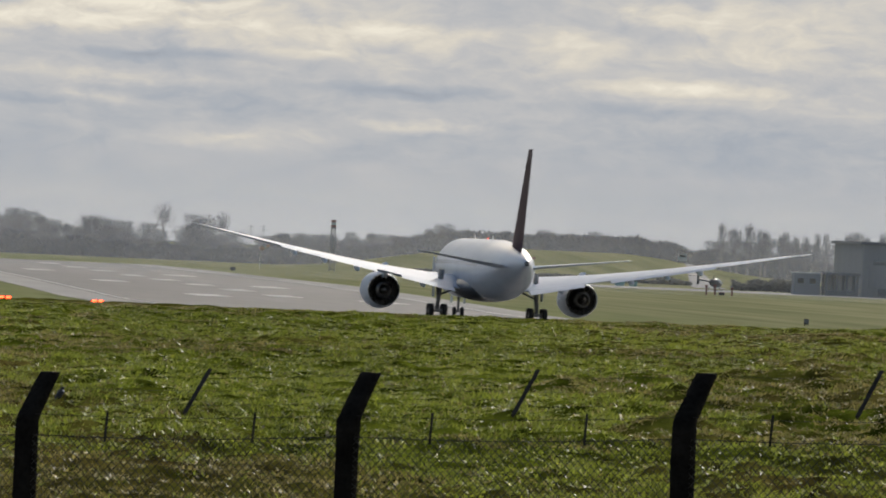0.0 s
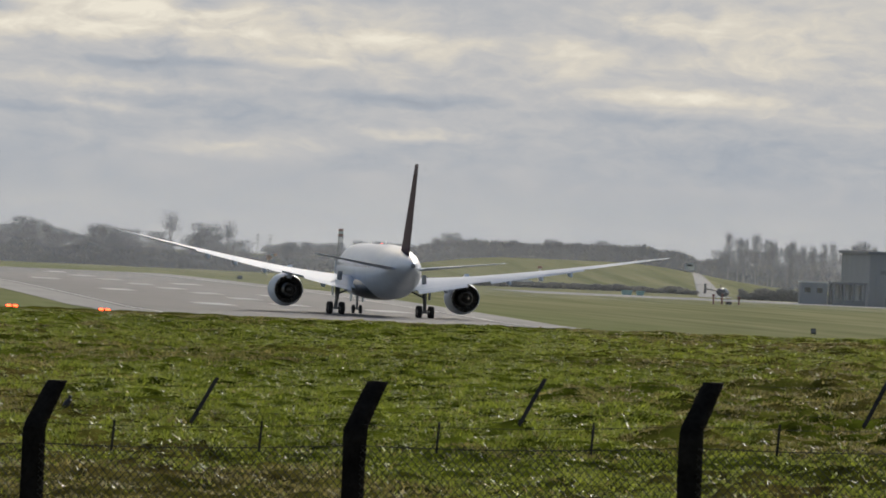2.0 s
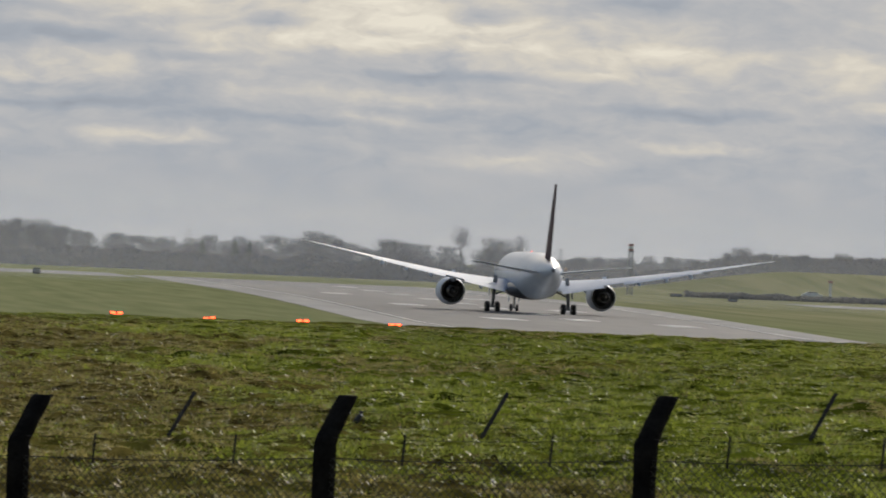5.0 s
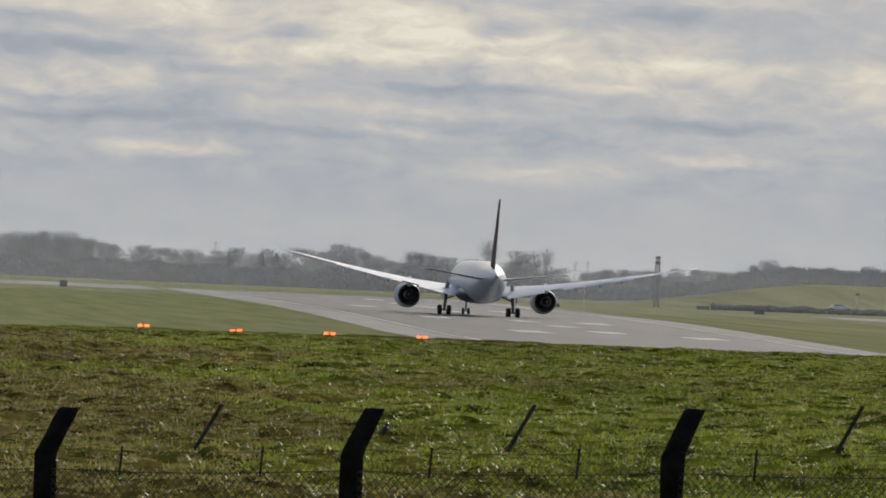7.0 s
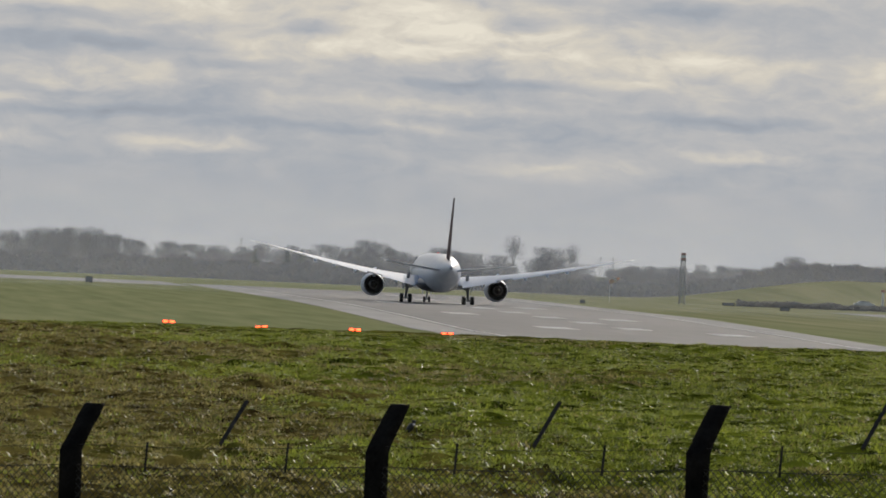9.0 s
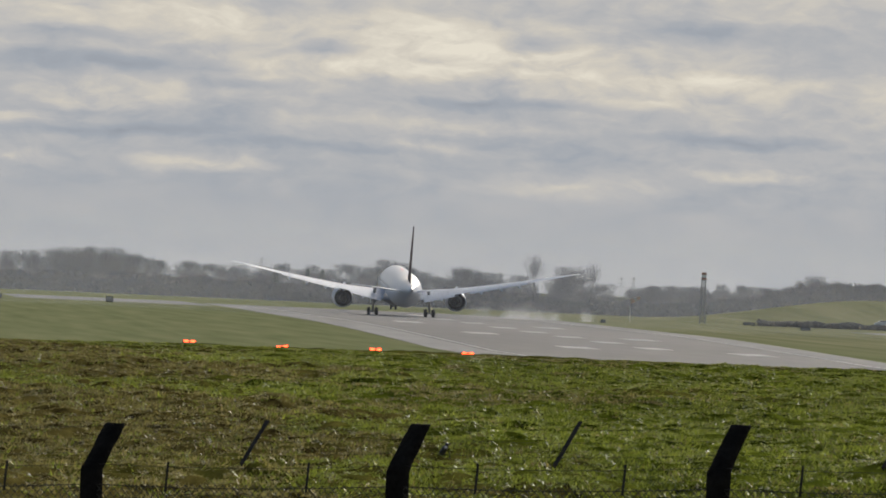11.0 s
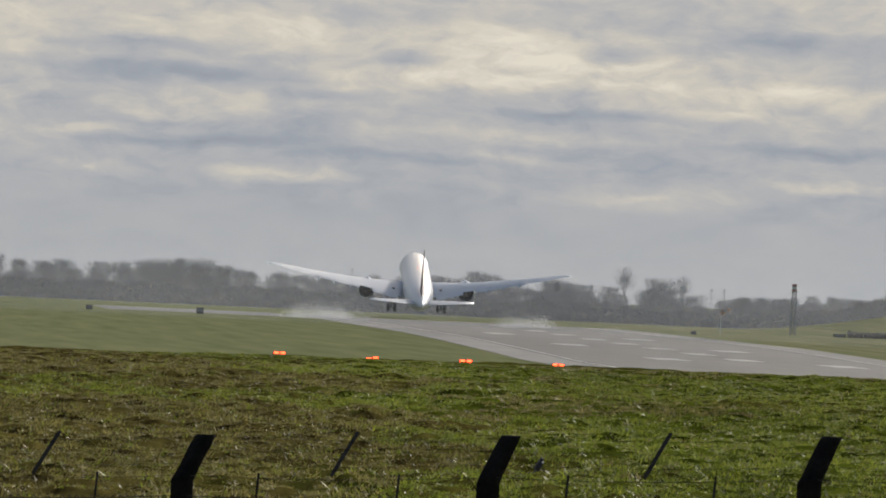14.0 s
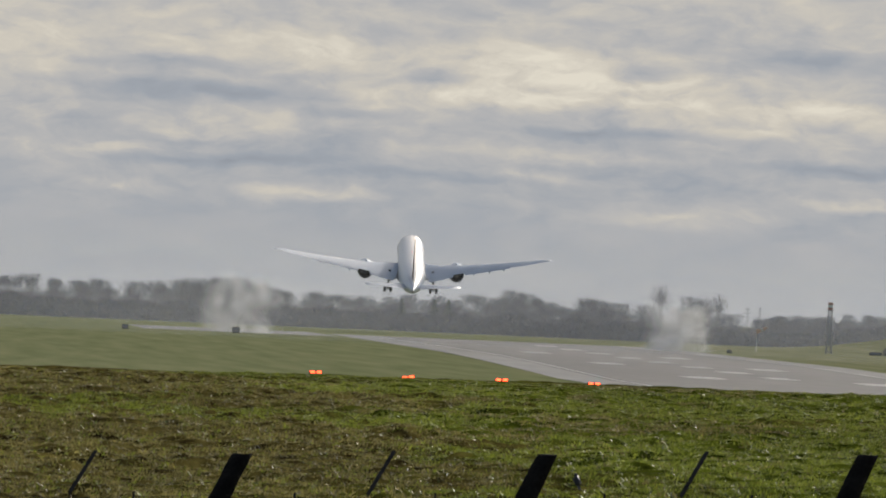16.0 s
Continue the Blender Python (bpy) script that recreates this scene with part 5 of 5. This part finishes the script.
def haze_material(name, most, top, seed):
    """Haze stand-in: mostly clear, thinning out upwards and broken by slow drifts."""
    m = bpy.data.materials.new(name)
    m.use_nodes = True
    n, l = m.node_tree.nodes, m.node_tree.links
    n.clear()
    geo, sep, fade, mp, drift = (n.new(k) for k in ("ShaderNodeNewGeometry", "ShaderNodeSeparateXYZ", "ShaderNodeMapRange", "ShaderNodeMapping", "ShaderNodeTexNoise"))
    l.new(geo.outputs["Position"], sep.inputs[0]), l.new(sep.outputs[2], fade.inputs[0])
    fade.interpolation_type = "SMOOTHSTEP"
    for k, v in ((1, -3.0), (2, top), (3, most), (4, 0.0)):
        fade.inputs[k].default_value = v
    mp.inputs["Scale"].default_value, mp.inputs["Location"].default_value = (0.02, 0.02, 0.12), (seed, 0, 0)
    drift.inputs["Scale"].default_value, drift.inputs["Detail"].default_value = 1.0, 3
    l.new(geo.outputs["Position"], mp.inputs[0]), l.new(mp.outputs[0], drift.inputs["Vector"])
    thick = n.new("ShaderNodeMath")
    thick.operation = "MULTIPLY_ADD"
    thick.inputs[1].default_value, thick.inputs[2].default_value = 1.2, 0.4
    times = n.new("ShaderNodeMath")
    times.operation = "MULTIPLY"
    l.new(drift.outputs["Fac"], thick.inputs[0]), l.new(thick.outputs[0], times.inputs[0]), l.new(fade.outputs[0], times.inputs[1])
    clear, dif, tra, both, mix, out = (n.new(k) for k in ("ShaderNodeBsdfTransparent", "ShaderNodeBsdfDiffuse", "ShaderNodeBsdfTranslucent", "ShaderNodeMixShader", "ShaderNodeMixShader", "ShaderNodeOutputMaterial"))
    dif.inputs[0].default_value = tra.inputs[0].default_value = (0.74, 0.78, 0.84, 1)
    l.new(dif.outputs[0], both.inputs[1]), l.new(tra.outputs[0], both.inputs[2])
    l.new(times.outputs[0], mix.inputs[0]), l.new(clear.outputs[0], mix.inputs[1]), l.new(both.outputs[0], mix.inputs[2]), l.new(mix.outputs[0], out.inputs[0])
    return m


def build_haze():
    """Long low translucent banks added across the airfield to stand in for haze."""
    for d0, d1, most, top in ((1560, 1640, 0.05, 24), (2125, 2185, 0.06, 28), (2270, 2325, 0.06, 28)):
        verts, faces = [], []
        arc = [-900 + 4600 * i / 60 for i in range(61)]
        for a in arc:
            for d, z in ((d0, -4.0), (d0 + 8 * math.sin(a * 0.006), top * 0.6), (0.5 * (d0 + d1), top + 1.0), (d1 + 8 * math.cos(a * 0.005), top * 0.6), (d1, -4.0)):
                x, y, _ = spot(a, d)
                verts.append((x, y, z))
        for i in range(60):
            for k in range(5):
                q = (k + 1) % 5
                faces.append((i * 5 + k, i * 5 + q, i * 5 + 5 + q, i * 5 + 5 + k))
        faces += [(4, 3, 2, 1, 0), tuple(300 + k for k in range(5))]
        ob = new("haze_bank", mesh_of("haze_bank", verts, faces, haze_material("thin haze", most, top, d0 * 0.37), True))
        tagged(ob, "thin translucent bank standing in for haze over the airfield", "mist", kind="stuff")


build_haze()


# ---- grass of the near field ----
def build_grass():
    """Tufts of bent blades, thick on the hummocks and thin in the hollows between them."""
    rng = np.random.default_rng(5)
    for name, count, material, label in (("grass_tufts", 240000, M_BLADE, "rough green winter grass tufts"), ("tussocks", 170000, M_TUSSOCK, "yellow-brown dead grass tussocks")):
        r = 112 + (342 - 112) * rng.random(count) ** 0.8
        a = rng.uniform(-150, 2750, count) / F
        keep, size = [], []
        for i in range(count):
            x, y = r[i] * math.sin(a[i]), r[i] * math.cos(a[i])
            worn = noise.noise(Vector((x * 0.09, y * 0.035, 2.2))) + 0.4 * noise.noise(Vector((x * 0.5, y * 0.1, 5.2))) + 0.6 * (1 - smooth01(3, 15, x)) + 0.2 * smooth01(230, 310, y)
            gap = noise.noise(Vector((x * 1.1, y * 0.3, 4.0))) + 0.5 * noise.noise(Vector((x * 3.1, y * 0.9, 8.0)))
            if (worn > 0.26) == (name == "grass_tufts") and rng.random() < 0.85 or gap < -0.42:
                continue
            keep.append((x, y, ground_z(x, y)))
            size.append((0.4 + 1.3 * max(0.0, gap + 0.25)) * (1.0 - 0.5 * smooth01(290, 335, r[i])))
        root = np.repeat(np.array(keep), 5, axis=0)
        k = len(root)
        high = 0.07 * np.repeat(np.array(size), 5) * rng.uniform(0.4, 1.2, k)
        root[:, :2] += rng.normal(0, 0.07, (k, 2))
        root[:, 2] -= 0.02
        wide = rng.normal(0, 0.010, (k, 2))
        tip = root + np.stack([rng.normal(0.01, 0.065, k), rng.normal(0, 0.065, k), 0.02 + high], 1)
        left, right = root.copy(), root.copy()
        left[:, :2] -= wide + np.sign(wide) * 0.004
        right[:, :2] += wide + np.sign(wide) * 0.004
        verts = np.stack([left, right, tip], 1).reshape(-1, 3)
        tagged(new(name, mesh_of(name, verts.tolist(), np.arange(3 * k).reshape(-1, 3).tolist(), material)), label, "grass", kind="stuff")


build_grass()


# ---- what moves ----
WING_LOAD = [(0, 0.2), (3.5, 0.1), (5, 0.4), (8, 1.0), (10, 1.3), (11, 2.0), (12.5, 3.0), (14.5, 4.0), (16, 3.9)]


def about(px, pz, degrees):
    """A turn about an axis along y through (px, pz)."""
    return Matrix.Translation((px, 0, pz)) @ Matrix.Rotation(radians(degrees), 4, "Y") @ Matrix.Translation((-px, 0, -pz))


def motions():
    walk(airliner, [(t, pose(RUNWAY_X - 1.55, y, z, up, roll, yaw)) for t, y, z, up, roll, yaw in FLIGHT])
    for side, ob in FLEXING:
        walk(ob, [(t, about(side * 2.3, 3.55, -side * d)) for t, d in WING_LOAD])
    for leg in MAIN_GEAR:
        walk(leg, [(t, pose(0, 0, z)) for t, z in ((0, 0), (12.4, 0), (13.6, -0.45), (16, -0.45))])
    walk(backdrop, [(0, pose(0, 0, 0, 0, 0, 0)), (16, pose(0, 0, 0, 0, 0, 0.33))])
    x, y, z = BIRD_AT
    walk(magpie, [(t, pose(x + dx, y + dy, ground_z(x + dx, y + dy), 0, 0, turn)) for t, dx, dy, turn in
                  ((0, 0, 0, -60), (5, 0.02, 0, -65), (8.5, 0.0, 0, -75), (9.5, 0.1, 0, -100), (11, 0.25, 0, -110), (12.5, 0.27, -2, -60), (14.5, 0.21, -1, -40), (16, 0.22, 0, 20))])
    # seconds, distance from the runway's middle, spread along it, height
    swell = ((13.0, 15.0, 3.0, 0.4), (13.8, 18.5, 4.5, 1.0), (14.5, 22.7, 4.5, 2.2), (15.2, 32.5, 4.6, 6.4), (16.0, 41.5, 4.2, 9.0))
    for side, i, ob, rank, wx, wy, late in PUFFS:
        rows = [(0, pose(side * 15, wy * 4, -9)), (11.8, pose(side * 15, wy * 4, -9))]
        for t, out, spread, high in swell:
            lag = 9.0 * late ** 2 * min(1.0, max(0.0, t - 13.6)) * (0.4 + 0.6 * (1 - rank))
            rows.append((t, pose(side * (out - lag) + wx * spread * 0.6, wy * 5, high * rank ** 1.5 - (2.4 if t < 13.5 else (2.0 if side > 0 else 1.3) if t < 14 else 0.4), 0, 0, 40 * rank * (t - 13.6))))
        walk(ob, rows)
    for ob, wx, wy, rank in VEIL:
        walk(ob, [(t, pose(wx * 3.5 + out, wy * 8, z + rank * high, 0, 0, 20 * rank * out)) for t, out, z, high in
                  ((0, -3, -7, 0), (9.6, -3, -7, 0), (10.8, 0, -0.9, 1.2), (11.6, 2, -0.8, 1.6), (12.6, 5, -2.5, 1.6), (13.4, 6, -7, 0), (16, 6, -7, 0))])


motions()
